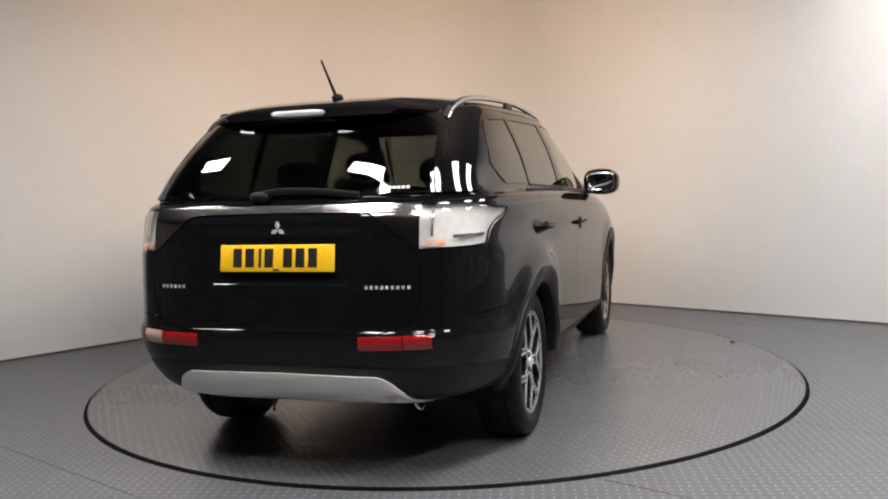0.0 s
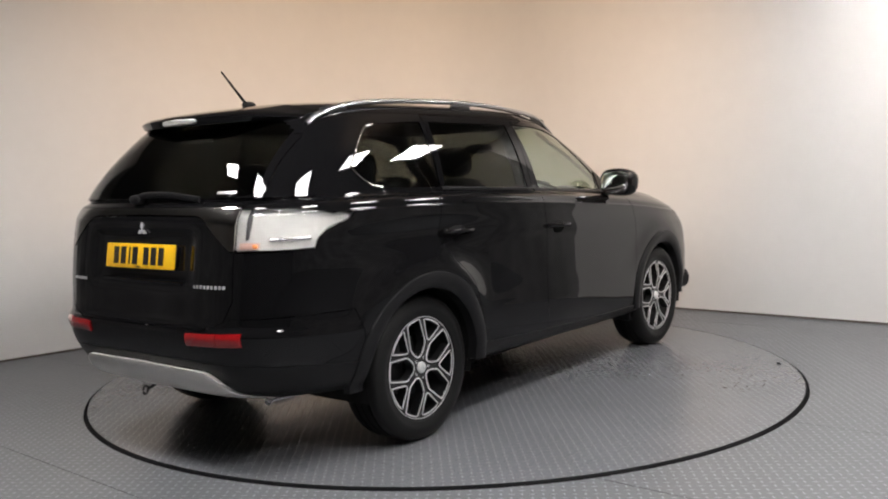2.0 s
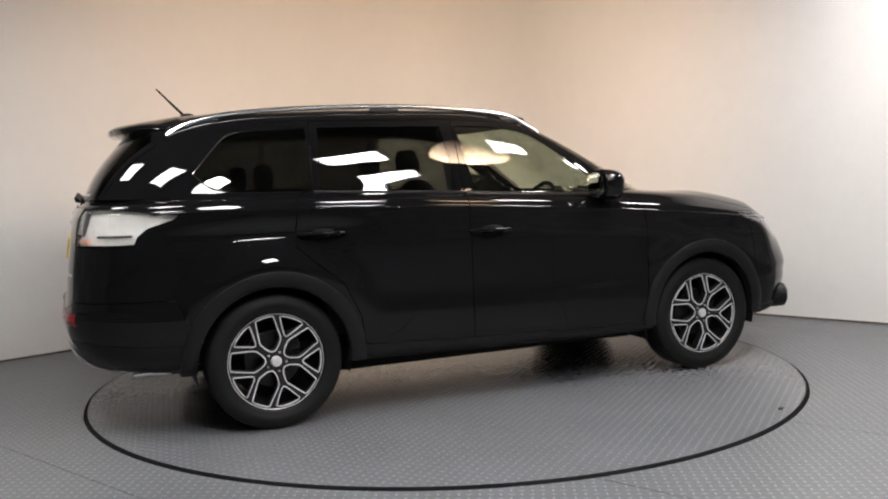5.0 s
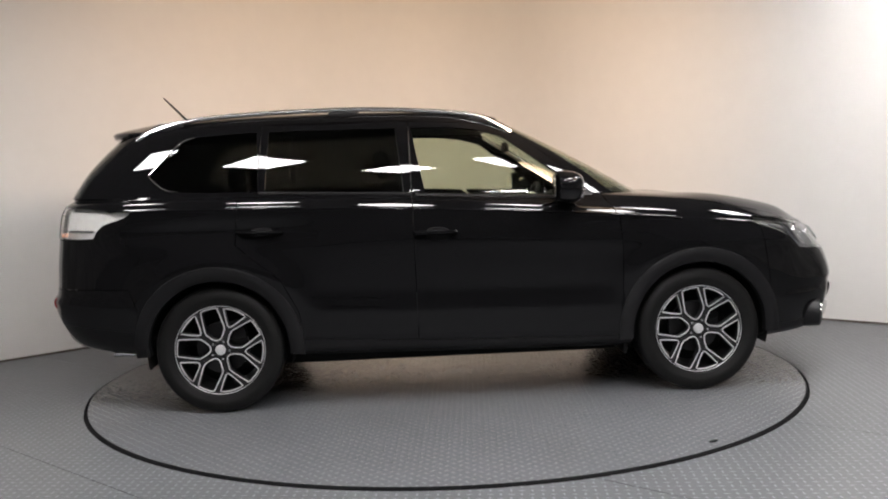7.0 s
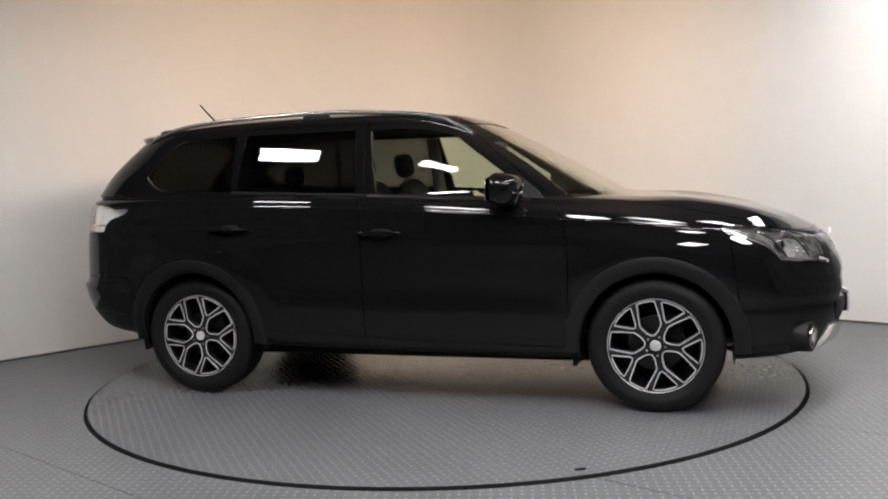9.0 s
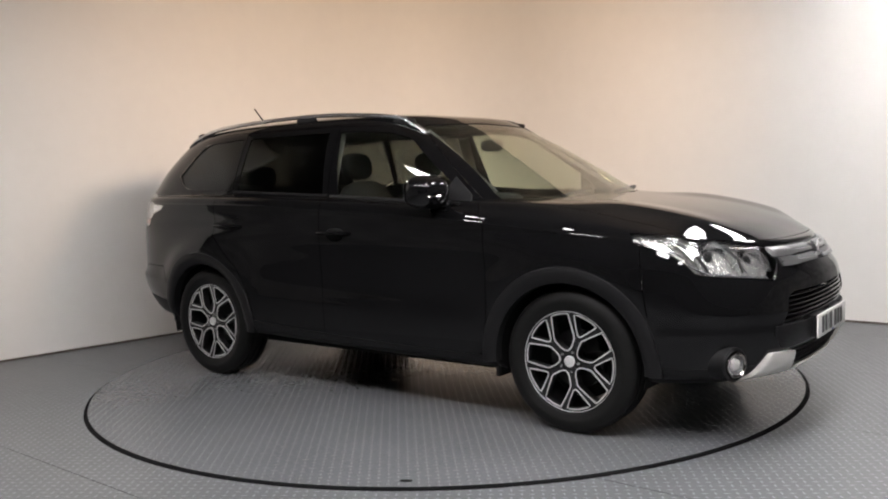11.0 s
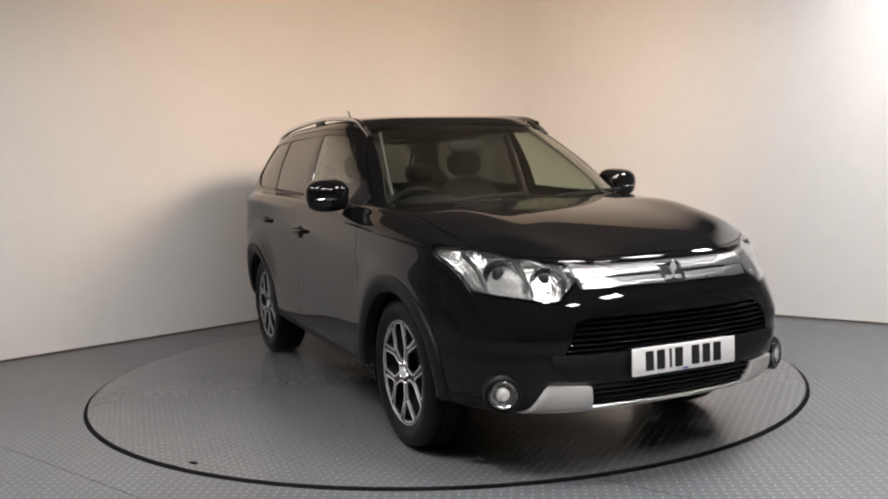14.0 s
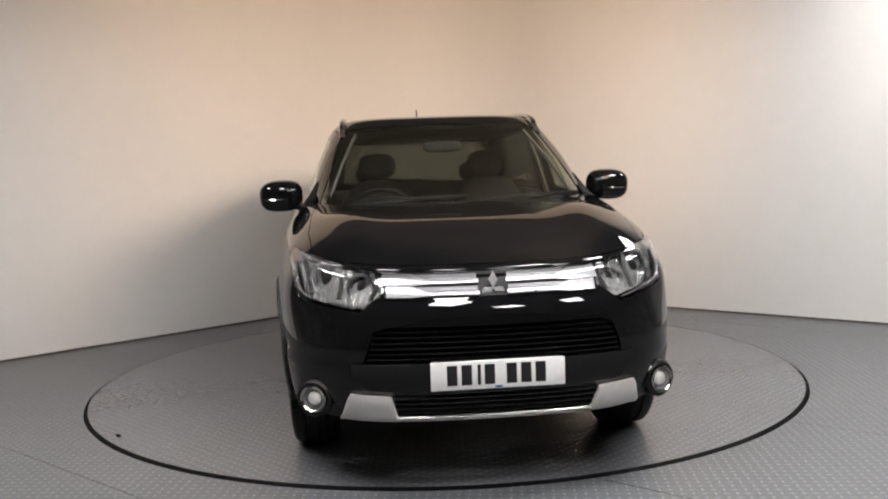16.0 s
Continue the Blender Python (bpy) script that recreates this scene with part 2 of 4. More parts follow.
def ribbon(bm, path, z0, z1, thick, away):
    """An upright band along a plan line, with thickness away from a point."""
    n = len(path)
    cols = []
    for i, p in enumerate(path):
        d = (path[min(i + 1, n - 1)] - path[max(i - 1, 0)]).normalized()
        o = Vector((-d.y, d.x, 0))
        if (p - Vector(away)).dot(o) < 0:
            o = -o
        q = p + o * thick
        cols.append([bm.verts.new((a.x, a.y, z)) for a, z in ((p, z0), (p, z1), (q, z1), (q, z0))])
    for a, b in zip(cols, cols[1:]):
        for j in range(4):
            k = (j + 1) % 4
            bm.faces.new((a[j], b[j], b[k], a[k]))
    bm.faces.new(cols[0])
    bm.faces.new(cols[-1][::-1])
    bmesh.ops.recalc_face_normals(bm, faces=bm.faces)
    return bm


PATH = corner_path()


def build_room():
    tagged(part("wall_studio", ribbon(bmesh.new(), PATH, -0.03, CEIL, 0.12, (0, 0, 0)), M_WALL, None),
           "white painted studio wall with a wide rounded corner", "wall", kind="structure")
    tagged(part("skirting", ribbon(bmesh.new(), [p * 0.9985 for p in PATH], -0.012, 0.006, 0.004, (0, 0, 0)), M_SKIRT, None),
           "thin dark joint along the foot of the white wall", "skirting", kind="structure")
    a, b = PATH[0], PATH[-1]
    lx, rx, by = min(a.x, -6.0) - 1.2, max(b.x, 6.0) + 1.2, -11.0
    # walls out of view, added to close the room and tone the car's reflections
    for name, pts in (("unseen_back", [(lx, by), (rx, by)]), ("unseen_side_1", [(a.x, a.y), (lx, a.y), (lx, by)]),
                      ("unseen_side_2", [(b.x, b.y), (rx, b.y), (rx, by)])):
        tagged(part(name, ribbon(bmesh.new(), [Vector((*p, 0)) for p in pts], -0.03, CEIL, 0.12, (0, -4, 0)), M_DARK_WALL if name == "unseen_back" else M_GREY_WALL, None),
               "unseen mottled wall, added for the black paint to mirror", "wall", kind="structure")
    ce = bmesh.new()
    box(ce, lx - 0.2, rx + 0.2, by - 0.2, 5.0, CEIL, CEIL + 0.1)
    tagged(part("ceiling", ce, M_CEIL, None), "grey tiled workshop ceiling", "ceiling", kind="structure")


def build_floor():
    base = bmesh.new()
    box(base, -9, 9, -11.3, 5.2, -0.20, -0.032)
    floor = tagged(part("floor", base, M_MATT, None), "grey painted tread plate floor", "floor", kind="structure")
    # plates laid in strips along the right-hand wall's direction, cut round the turntable
    n = Vector((-DIR_R.y, DIR_R.x, 0))
    bm = bmesh.new()
    rad = TABLE_R + 0.004
    ring = [bm.verts.new((rad * math.cos(2 * math.pi * i / 128), rad * math.sin(2 * math.pi * i / 128), -0.010)) for i in range(128)]
    last = ring
    for r in (2.6, 3.4, 4.6, 7.0, 12.5):
        nxt = [bm.verts.new((r * math.cos(2 * math.pi * i / 128), r * math.sin(2 * math.pi * i / 128), -0.010)) for i in range(128)]
        for i in range(128):
            k = (i + 1) % 128
            bm.faces.new((last[i], nxt[i], nxt[k], last[k]))
        last = nxt
    cuts = [k * 1.24 for k in range(-8, 5)]
    for c in cuts:
        bmesh.ops.bisect_plane(bm, geom=bm.verts[:] + bm.edges[:] + bm.faces[:], dist=1e-5, plane_co=n * c, plane_no=n)
    edges = [-99] + cuts + [99]
    for lo, hi in zip(edges, edges[1:]):
        fs = [f for f in bm.faces if lo < f.calc_center_median().dot(n) < hi]
        if not fs:
            continue
        pb = bmesh.new()
        vm = {}
        for f in fs:
            for v in f.verts:
                if v not in vm:
                    d = v.co.dot(n)
                    vm[v] = pb.verts.new(v.co + n * (0.0025 if abs(d - lo) < 1e-4 else -0.0025 if abs(d - hi) < 1e-4 else 0))
            pb.faces.new([vm[v] for v in f.verts])
        for f in pb.faces:
            f.normal_update()
            if f.normal.z < 0:
                f.normal_flip()
        rim = [e for e in pb.edges if len(e.link_faces) == 1]
        r = bmesh.ops.extrude_edge_only(pb, edges=rim)
        for v in (g for g in r["geom"] if isinstance(g, bmesh.types.BMVert)):
            v.co.z -= 0.02
        part("floor_panel", pb, M_FLOOR, floor)
    bm.free()


def build_turntable():
    rim = lathe(bmesh.new(), [(TABLE_R - 0.019, -0.03), (TABLE_R - 0.019, 0.0005), (TABLE_R - 0.017, 0.001), (TABLE_R - 0.008, -0.004),
                              (TABLE_R, -0.0105), (TABLE_R, -0.03)], "z", 160)
    table = tagged(part("turntable", lathe(bmesh.new(), [(0.0005, -0.03), (0.0005, 0.0), (0.6, 0.0), (1.4, 0.0), (TABLE_R - 0.020, 0.0),
                                                         (TABLE_R - 0.020, -0.03)], "z", 160), M_TABLE, None),
                   "round grey tread plate turntable slightly proud of the floor", "turntable")
    part("rim", rim, M_RUBBER, table, "dark sloping rubber edge strip")
    # small dark mark that turns with the table, built as a flat lump
    spot = bmesh.new()
    superell(spot, (1.13, -1.79, 0.003), (0.028, 0.012, 0.004), 2.2, 16, 8, pose(0, 0, 0, 0, 0, 30))
    part("dark_mark", spot, M_RUBBER, table, "small dark mark near the table's edge")
    return table


# ceiling panels lie on a square grid turned with the walls: steps along the right-hand wall, steps away from it
GRID_TURN = -40.0
LIGHT_GRID = [(-0.8, -3.05), (0.9, -3.05), (2.5, -2.95), (4.2, -3.0), (2.55, -1.3), (2.55, 0.4), (2.55, 1.95),
              (4.2, -1.3)]


def build_lights():
    fr = bmesh.new()
    for x0, x1, y0, y1 in ((-0.30, 0.30, -0.30, -0.28), (-0.30, 0.30, 0.28, 0.30), (-0.30, -0.28, -0.28, 0.28), (0.28, 0.30, -0.28, 0.28)):
        box(fr, x0, x1, y0, y1, -0.022, 0.0)
    first = tagged(part("ceiling_light", fr, M_FRAME, None), "square white recessed ceiling light panel, lit", "ceiling light", "ceiling lights")
    df = bmesh.new()
    box(df, -0.28, 0.28, -0.28, 0.28, -0.014, -0.002)
    part("diffuser", df, M_PANEL, first)
    turn = pose(0, 0, 0, 0, 0, GRID_TURN)
    places = [turn @ pose(u, v, CEIL) for u, v in LIGHT_GRID]
    first.matrix_basis = places[0]
    for m in places[1:]:
        copy_thing(first, m)


def build_warm_lamp():
    """An unseen warm spotlight, added beside the turntable to tint the left-hand wall and the rounded corner."""
    lamp = bpy.data.lights.new("unseen_warm_spot", "SPOT")
    lamp.energy, lamp.color, lamp.spot_size, lamp.spot_blend, lamp.shadow_soft_size = WARM_POWER, (1.0, 0.71, 0.49), radians(100), 1.0, 0.40
    new("unseen_warm_spot", lamp).matrix_world = look((1.6, -1.7, 2.7), (-0.55, 3.1, 2.15))


# ---------------------------------------------------------------- the car's skin
# one ring: heights at tail, middle and nose; tail x, nose x, half width; roundness of tail and nose corners
RINGS = []


def ring(zr, zm, zf, xr, xf, w, nr, nf):
    RINGS.append((zr, zm, zf, xr, xf, w, nr, nf))
    return len(RINGS) - 1


ring(0.335, 0.285, 0.262, -2.150, 2.080, 0.800, 4.6, 4.2)
ring(0.390, 0.315, 0.310, -2.235, 2.210, 0.864, 5.2, 4.9)
K_CLAD = ring(0.520, 0.362, 0.375, -2.305, 2.262, 0.886, 5.8, 5.1)
ring(0.625, 0.500, 0.492, -2.322, 2.300, 0.893, 6.3, 5.3)
ring(0.655, 0.575, 0.565, -2.316, 2.305, 0.8915, 6.3, 5.3)
ring(0.690, 0.660, 0.620, -2.300, 2.313, 0.8895, 6.3, 5.4)
ring(0.850, 0.820, 0.735, -2.286, 2.304, 0.893, 6.3, 5.2)
ring(0.985, 0.935, 0.805, -2.268, 2.266, 0.897, 6.3, 4.9)
ring(1.094, 1.040, 0.865, -2.251, 2.226, 0.888, 6.3, 4.5)
ring(1.126, 1.078, 0.882, -2.238, 2.204, 0.8872, 6.35, 4.4)
ring(1.134, 1.086, 0.887, -2.234, 2.197, 0.8820, 6.35, 4.3)
K_BELT = ring(1.165, 1.120, 0.915, -2.215, 2.170, 0.867, 6.4, 4.2)
ring(1.185, 1.142, 0.995, -2.195, 1.990, 0.834, 6.2, 4.0)
ring(1.195, 1.155, 1.074, -2.185, 1.640, 0.822, 6.4, 4.2)
K_BASE = ring(1.205, 1.172, 1.128, -2.192, 1.120, 0.808, 6.6, 5.0)
ring(1.345, 1.345, 1.335, -2.118, 0.762, 0.763, 5.4, 5.2)
ring(1.490, 1.500, 1.495, -1.998, 0.462, 0.699, 4.4, 5.2)
K_ROOF = ring(1.565, 1.580, 1.578, -1.915, 0.292, 0.652, 3.8, 5.0)
ring(1.600, 1.627, 1.618, -1.840, 0.175, 0.575, 3.5, 4.6)
ring(1.628, 1.654, 1.640, -1.690, -0.050, 0.400, 4.5, 3.6)
ring(1.645, 1.666, 1.653, -1.500, -0.250, 0.200, 4.0, 3.4)
K_TOP = ring(1.652, 1.670, 1.659, -1.300, -0.450, 0.0, 4.0, 3.4)
STEPS, ALONG = 6, 190


def ring_points(p):
    zr, zm, zf, xr, xf, w, nr, nf = p
    xm = (xr + xf) / 2
    a = np.linspace(-math.pi / 2, math.pi / 2, 721)
    s, c = np.sin(a), np.abs(np.cos(a))
    n = np.where(a < 0, nr, nf)
    x = xm + np.where(a < 0, xm - xr, xf - xm) * np.sign(s) * np.abs(s) ** (2 / n)
    y = -w * c ** (2 / n)
    y[0] = y[-1] = 0
    d = np.concatenate([[0], np.cumsum(np.hypot(np.diff(x), np.diff(y)))])
    q = np.linspace(0, d[-1], ALONG)
    x, y = np.interp(q, d, x), np.interp(q, d, y)
    l = xf - xr
    z = zr * (x - xm) * (x - xf) * 2 / l ** 2 - zm * (x - xr) * (x - xf) * 4 / l ** 2 + zf * (x - xr) * (x - xm) * 2 / l ** 2
    return shape(x, y, z)


def ramp(v, lo, hi):
    t = np.clip((v - lo) / (hi - lo), 0, 1)
    return t * t * (3 - 2 * t)


def shape(x, y, z):
    """Form that the rings alone do not give: swollen wheel arches, a nose drawn back at its corners, a plate recess."""
    flank = ramp(np.abs(y), 0.78, 0.86)
    for cx, swell, hollow in ((-1.335, 0.036, 0.024), (1.335, 0.014, 0.006)):
        r = np.hypot(x - cx, z - 0.352)
        y = y - swell * np.exp(-((r - 0.47) / 0.085) ** 2) * flank * ramp(z, 0.52, 0.80)
        y = y + hollow * np.exp(-((z - 1.0) / 0.055) ** 2 - ((x - cx) / 0.55) ** 2) * flank
    x = x - (0.14 + 0.13 * ramp(z, 0.58, 0.80)) * y * y * ramp(x, 1.80, 2.25)
    z = z + 0.018 * np.exp(-((np.abs(y) - 0.56) / 0.13) ** 2) * ramp(x, 1.15, 1.5) * ramp(z, 0.93, 1.0)
    x = x + 0.022 * (1 - ramp(np.abs(y), 0.33, 0.41)) * ramp(z, 0.815, 0.875) * (1 - ramp(z, 1.03, 1.09)) * ramp(-x, 2.0, 2.2)
    return np.stack([x, y, z], 1)


def half_skin():
    bm = bmesh.new()
    lay = bm.faces.layers.int.new("row")
    rows = spline(RINGS[:K_BASE + 1], STEPS)[:-1] + spline(RINGS[K_BASE:], STEPS)
    grid = []
    for p in rows[:-1]:
        grid.append([bm.verts.new(q) for q in ring_points(p)])
    top = ring_points(rows[-1])
    grid.append([bm.verts.new((q[0], 0, q[2])) for q in top])
    for j in range(len(grid) - 1):
        for i in range(ALONG - 1):
            f = bm.faces.new((grid[j][i], grid[j][i + 1], grid[j + 1][i + 1], grid[j + 1][i]))
            f[lay] = j
    bm.normal_update()
    return bm


def inside(p, poly):
    hit = False
    for (x0, y0), (x1, y1) in zip(poly, poly[1:] + poly[:1]):
        if (y0 > p[1]) != (y1 > p[1]) and p[0] < (x1 - x0) * (p[1] - y0) / (y1 - y0) + x0:
            hit = not hit
    return hit


PROJ = {"S": (0, 2), "E": (1, 2), "T": (0, 1)}
ARCH_R, WHEEL_X, WHEEL_Z = 0.392, 1.335, 0.352


def circle(cx, cz, r, n=40):
    return [(cx + r * math.cos(2 * math.pi * i / n), cz + r * math.sin(2 * math.pi * i / n)) for i in range(n)]


FRONT_DOOR = [(-0.245, 0.30), (0.86, 0.30), (0.895, 0.55), (0.90, 0.80), (0.885, 1.00), (0.80, 1.135), (0.32, 1.515), (0.12, 1.555), (-0.26, 1.572)]
REAR_DOOR = [(-0.245, 0.30), (-0.26, 1.572), (-1.07, 1.572), (-1.10, 1.22), (-1.195, 1.18), (-1.215, 0.93), (-1.12, 0.845), (-0.98, 0.73),
             (-0.89, 0.55), (-0.86, 0.30)]
FRONT_PANE = [(-0.175, 1.170), (0.63, 1.125), (0.68, 1.145), (0.60, 1.225), (0.27, 1.475), (0.12, 1.515), (-0.05, 1.530), (-0.245, 1.534)]
REAR_PANE = [(-0.30, 1.176), (-0.335, 1.534), (-1.03, 1.534), (-1.055, 1.205)]
QUARTER_PANE = [(-1.095, 1.210), (-1.52, 1.222), (-1.60, 1.240), (-1.675, 1.305), (-1.665, 1.335), (-1.52, 1.490), (-1.44, 1.518), (-1.10, 1.534)]
HEADLAMP = [(-0.835, 0.985), (-0.800, 0.880), (-0.770, 0.790), (-0.72, 0.775), (-0.52, 0.748), (-0.415, 0.828), (-0.428, 0.888), (-0.60, 0.925)]
REAR_LAMP = [(-2.40, 1.158), (-2.05, 1.153), (-1.88, 1.130), (-1.775, 1.120), (-1.80, 1.098), (-1.92, 1.062), (-1.965, 1.025), (-1.985, 0.982), (-2.40, 0.978)]
TAIL_TRIM = [(0.01, 1.166), (-0.606, 1.166), (-0.606, 0.985), (-0.585, 0.985), (-0.425, 1.116), (-0.38, 1.129), (0.01, 1.133)]
TAILGATE = [(0.01, 0.655), (-0.44, 0.655), (-0.56, 0.69), (-0.606, 0.78), (-0.606, 1.170), (-0.665, 1.19), (-0.60, 1.575), (0.01, 1.59)]
REAR_SCREEN = [(0.01, 1.185), (-0.62, 1.185), (-0.640, 1.205), (-0.575, 1.52), (-0.54, 1.535), (0.01, 1.545)]
WINDSCREEN = [(0.01, 1.10), (-0.72, 1.10), (-0.70, 1.175), (-0.565, 1.535), (-0.52, 1.553), (0.01, 1.572)]
GRILLE = [(0.01, 0.560), (-0.515, 0.545), (-0.470, 0.672), (-0.42, 0.690), (0.01, 0.690)]
HOOD = [(0.82, 0.01), (0.84, -0.715), (1.20, -0.735), (1.60, -0.735), (1.95, -0.70), (2.05, -0.60), (2.15, -0.42), (2.19, -0.2), (2.2, 0.01)]
S6 = STEPS

# name, projection, outline, test of face centre and row
PANELS = [
    ("arch_rear", "S", circle(-WHEEL_X, WHEEL_Z, ARCH_R), lambda c, r: c.y < -0.5),
    ("arch_front", "S", circle(WHEEL_X, WHEEL_Z, ARCH_R), lambda c, r: c.y < -0.5),
    ("windscreen", "E", WINDSCREEN, lambda c, r: c.x > -0.05 and r >= K_BASE * S6),
    ("rear_screen", "E", REAR_SCREEN, lambda c, r: c.x < -1.85 and r >= K_BASE * S6),
    ("front_pane", "S", FRONT_PANE, lambda c, r: c.y < -0.5),
    ("rear_pane", "S", REAR_PANE, lambda c, r: c.y < -0.5),
    ("quarter_pane", "S", QUARTER_PANE, lambda c, r: c.y < -0.5),
    ("rear_lamp", "S", REAR_LAMP, lambda c, r: c.y < -0.606 and c.x < -1.7),
    ("headlamp", "E", HEADLAMP, lambda c, r: c.x > 1.66 and r < K_BELT * S6 + 3),
    ("tail_trim", "E", TAIL_TRIM, lambda c, r: c.x < -2.0),
    ("grille", "E", GRILLE, lambda c, r: c.x > 1.9),
    ("tailgate", "E", TAILGATE, lambda c, r: c.x < -1.85),
    ("cladding", "S", [(-3, -1), (3, -1), (3, 2), (-3, 2)], lambda c, r: r < K_CLAD * S6),
    ("front_door", "S", FRONT_DOOR, lambda c, r: c.y < -0.5),
    ("rear_door", "S", REAR_DOOR, lambda c, r: c.y < -0.5),
    ("bonnet", "T", HOOD, lambda c, r: K_BELT * S6 <= r < K_BASE * S6 and c.x > 0.7),
    ("front_bumper", "S", [(1.72, 0.2), (1.745, 0.6), (1.70, 0.93), (1.73, 0.96), (1.95, 0.99), (2.5, 0.99), (2.5, 0.2)], lambda c, r: r < K_BELT * S6),
    ("rear_bumper", "S", [(-2.5, 0.2), (-1.70, 0.2), (-1.76, 0.60), (-1.80, 0.70), (-2.5, 0.70)], lambda c, r: True),
    ("roof", "S", [(-3, 1), (3, 1), (3, 2), (-3, 2)], lambda c, r: r >= K_ROOF * S6),
]
SKIN = half_skin()
BVH = BVHTree.FromBMesh(SKIN)


def side_y(x, z):
    p = BVH.ray_cast(Vector((x, -3, z)), Vector((0, 1, 0)))[0]
    return p.y if p else -0.8


def front_x(y, z):
    p = BVH.ray_cast(Vector((4, min(-abs(y), -0.001), z)), Vector((-1, 0, 0)))[0]
    return p.x if p else 2.2


def rear_x(y, z):
    p = BVH.ray_cast(Vector((-4, min(-abs(y), -0.001), z)), Vector((1, 0, 0)))[0]
    return p.x if p else -2.2


def top_z(x, y):
    p = BVH.ray_cast(Vector((x, -max(abs(y), 0.001), 3)), Vector((0, 0, -1)))[0]
    return p.z if p else 1.6


def cut_skin():
    """Cuts the skin along all panel outlines; returns for each panel its faces as tuples of vertices."""
    bm = SKIN
    lay = bm.faces.layers.int["row"]
    for name, proj, poly, test in PANELS:
        i, j = PROJ[proj]
        k = 3 - i - j
        pool = [f for f in bm.faces if test(f.calc_center_median(), f[lay])]
        lo_p = [min(p[q] for p in poly) - 0.05 for q in (0, 1)]
        hi_p = [max(p[q] for p in poly) + 0.05 for q in (0, 1)]
        pool = set(f for f in pool if lo_p[0] < f.calc_center_median()[i] < hi_p[0] and lo_p[1] < f.calc_center_median()[j] < hi_p[1])
        for a, b in zip(poly, poly[1:] + poly[:1]):
            if max(abs(a[0]), abs(b[0]), abs(a[1]), abs(b[1])) >= 2.45:
                continue
            lo = (min(a[0], b[0]) - 0.004, min(a[1], b[1]) - 0.004)
            hi = (max(a[0], b[0]) + 0.004, max(a[1], b[1]) + 0.004)
            fs = []
            for f in pool:
                if not f.is_valid:
                    continue
                us = [v.co[i] for v in f.verts]
                vs = [v.co[j] for v in f.verts]
                if max(us) >= lo[0] and min(us) <= hi[0] and max(vs) >= lo[1] and min(vs) <= hi[1]:
                    fs.append(f)
            if not fs:
                continue
            no = Vector((0, 0, 0))
            no[i], no[j] = -(b[1] - a[1]), b[0] - a[0]
            co = Vector((0, 0, 0))
            co[i], co[j] = a
            geom = set(fs)
            for f in fs:
                geom.update(f.edges)
                geom.update(f.verts)
            r = bmesh.ops.bisect_plane(bm, geom=list(geom), dist=1e-5, plane_co=co, plane_no=no.normalized())
            pool = set(f for f in pool if f.is_valid)
            pool.update(g for g in r["geom"] if isinstance(g, bmesh.types.BMFace))
    got = {name: [] for name, *_ in PANELS}
    got["shell"] = []
    bm.normal_update()
    for f in bm.faces:
        if f.calc_area() < 1e-9:
            continue
        c, r = f.calc_center_median(), f[lay]
        for name, proj, poly, test in PANELS:
            i, j = PROJ[proj]
            if test(c, r) and inside((c[i], c[j]), poly):
                got[name].append(f)
                break
        else:
            got["shell"].append(f)
    return {n: [[(v.index, tuple(v.co)) for v in f.verts] for f in fs] for n, fs in got.items()} if not bm.verts.index_update() else None


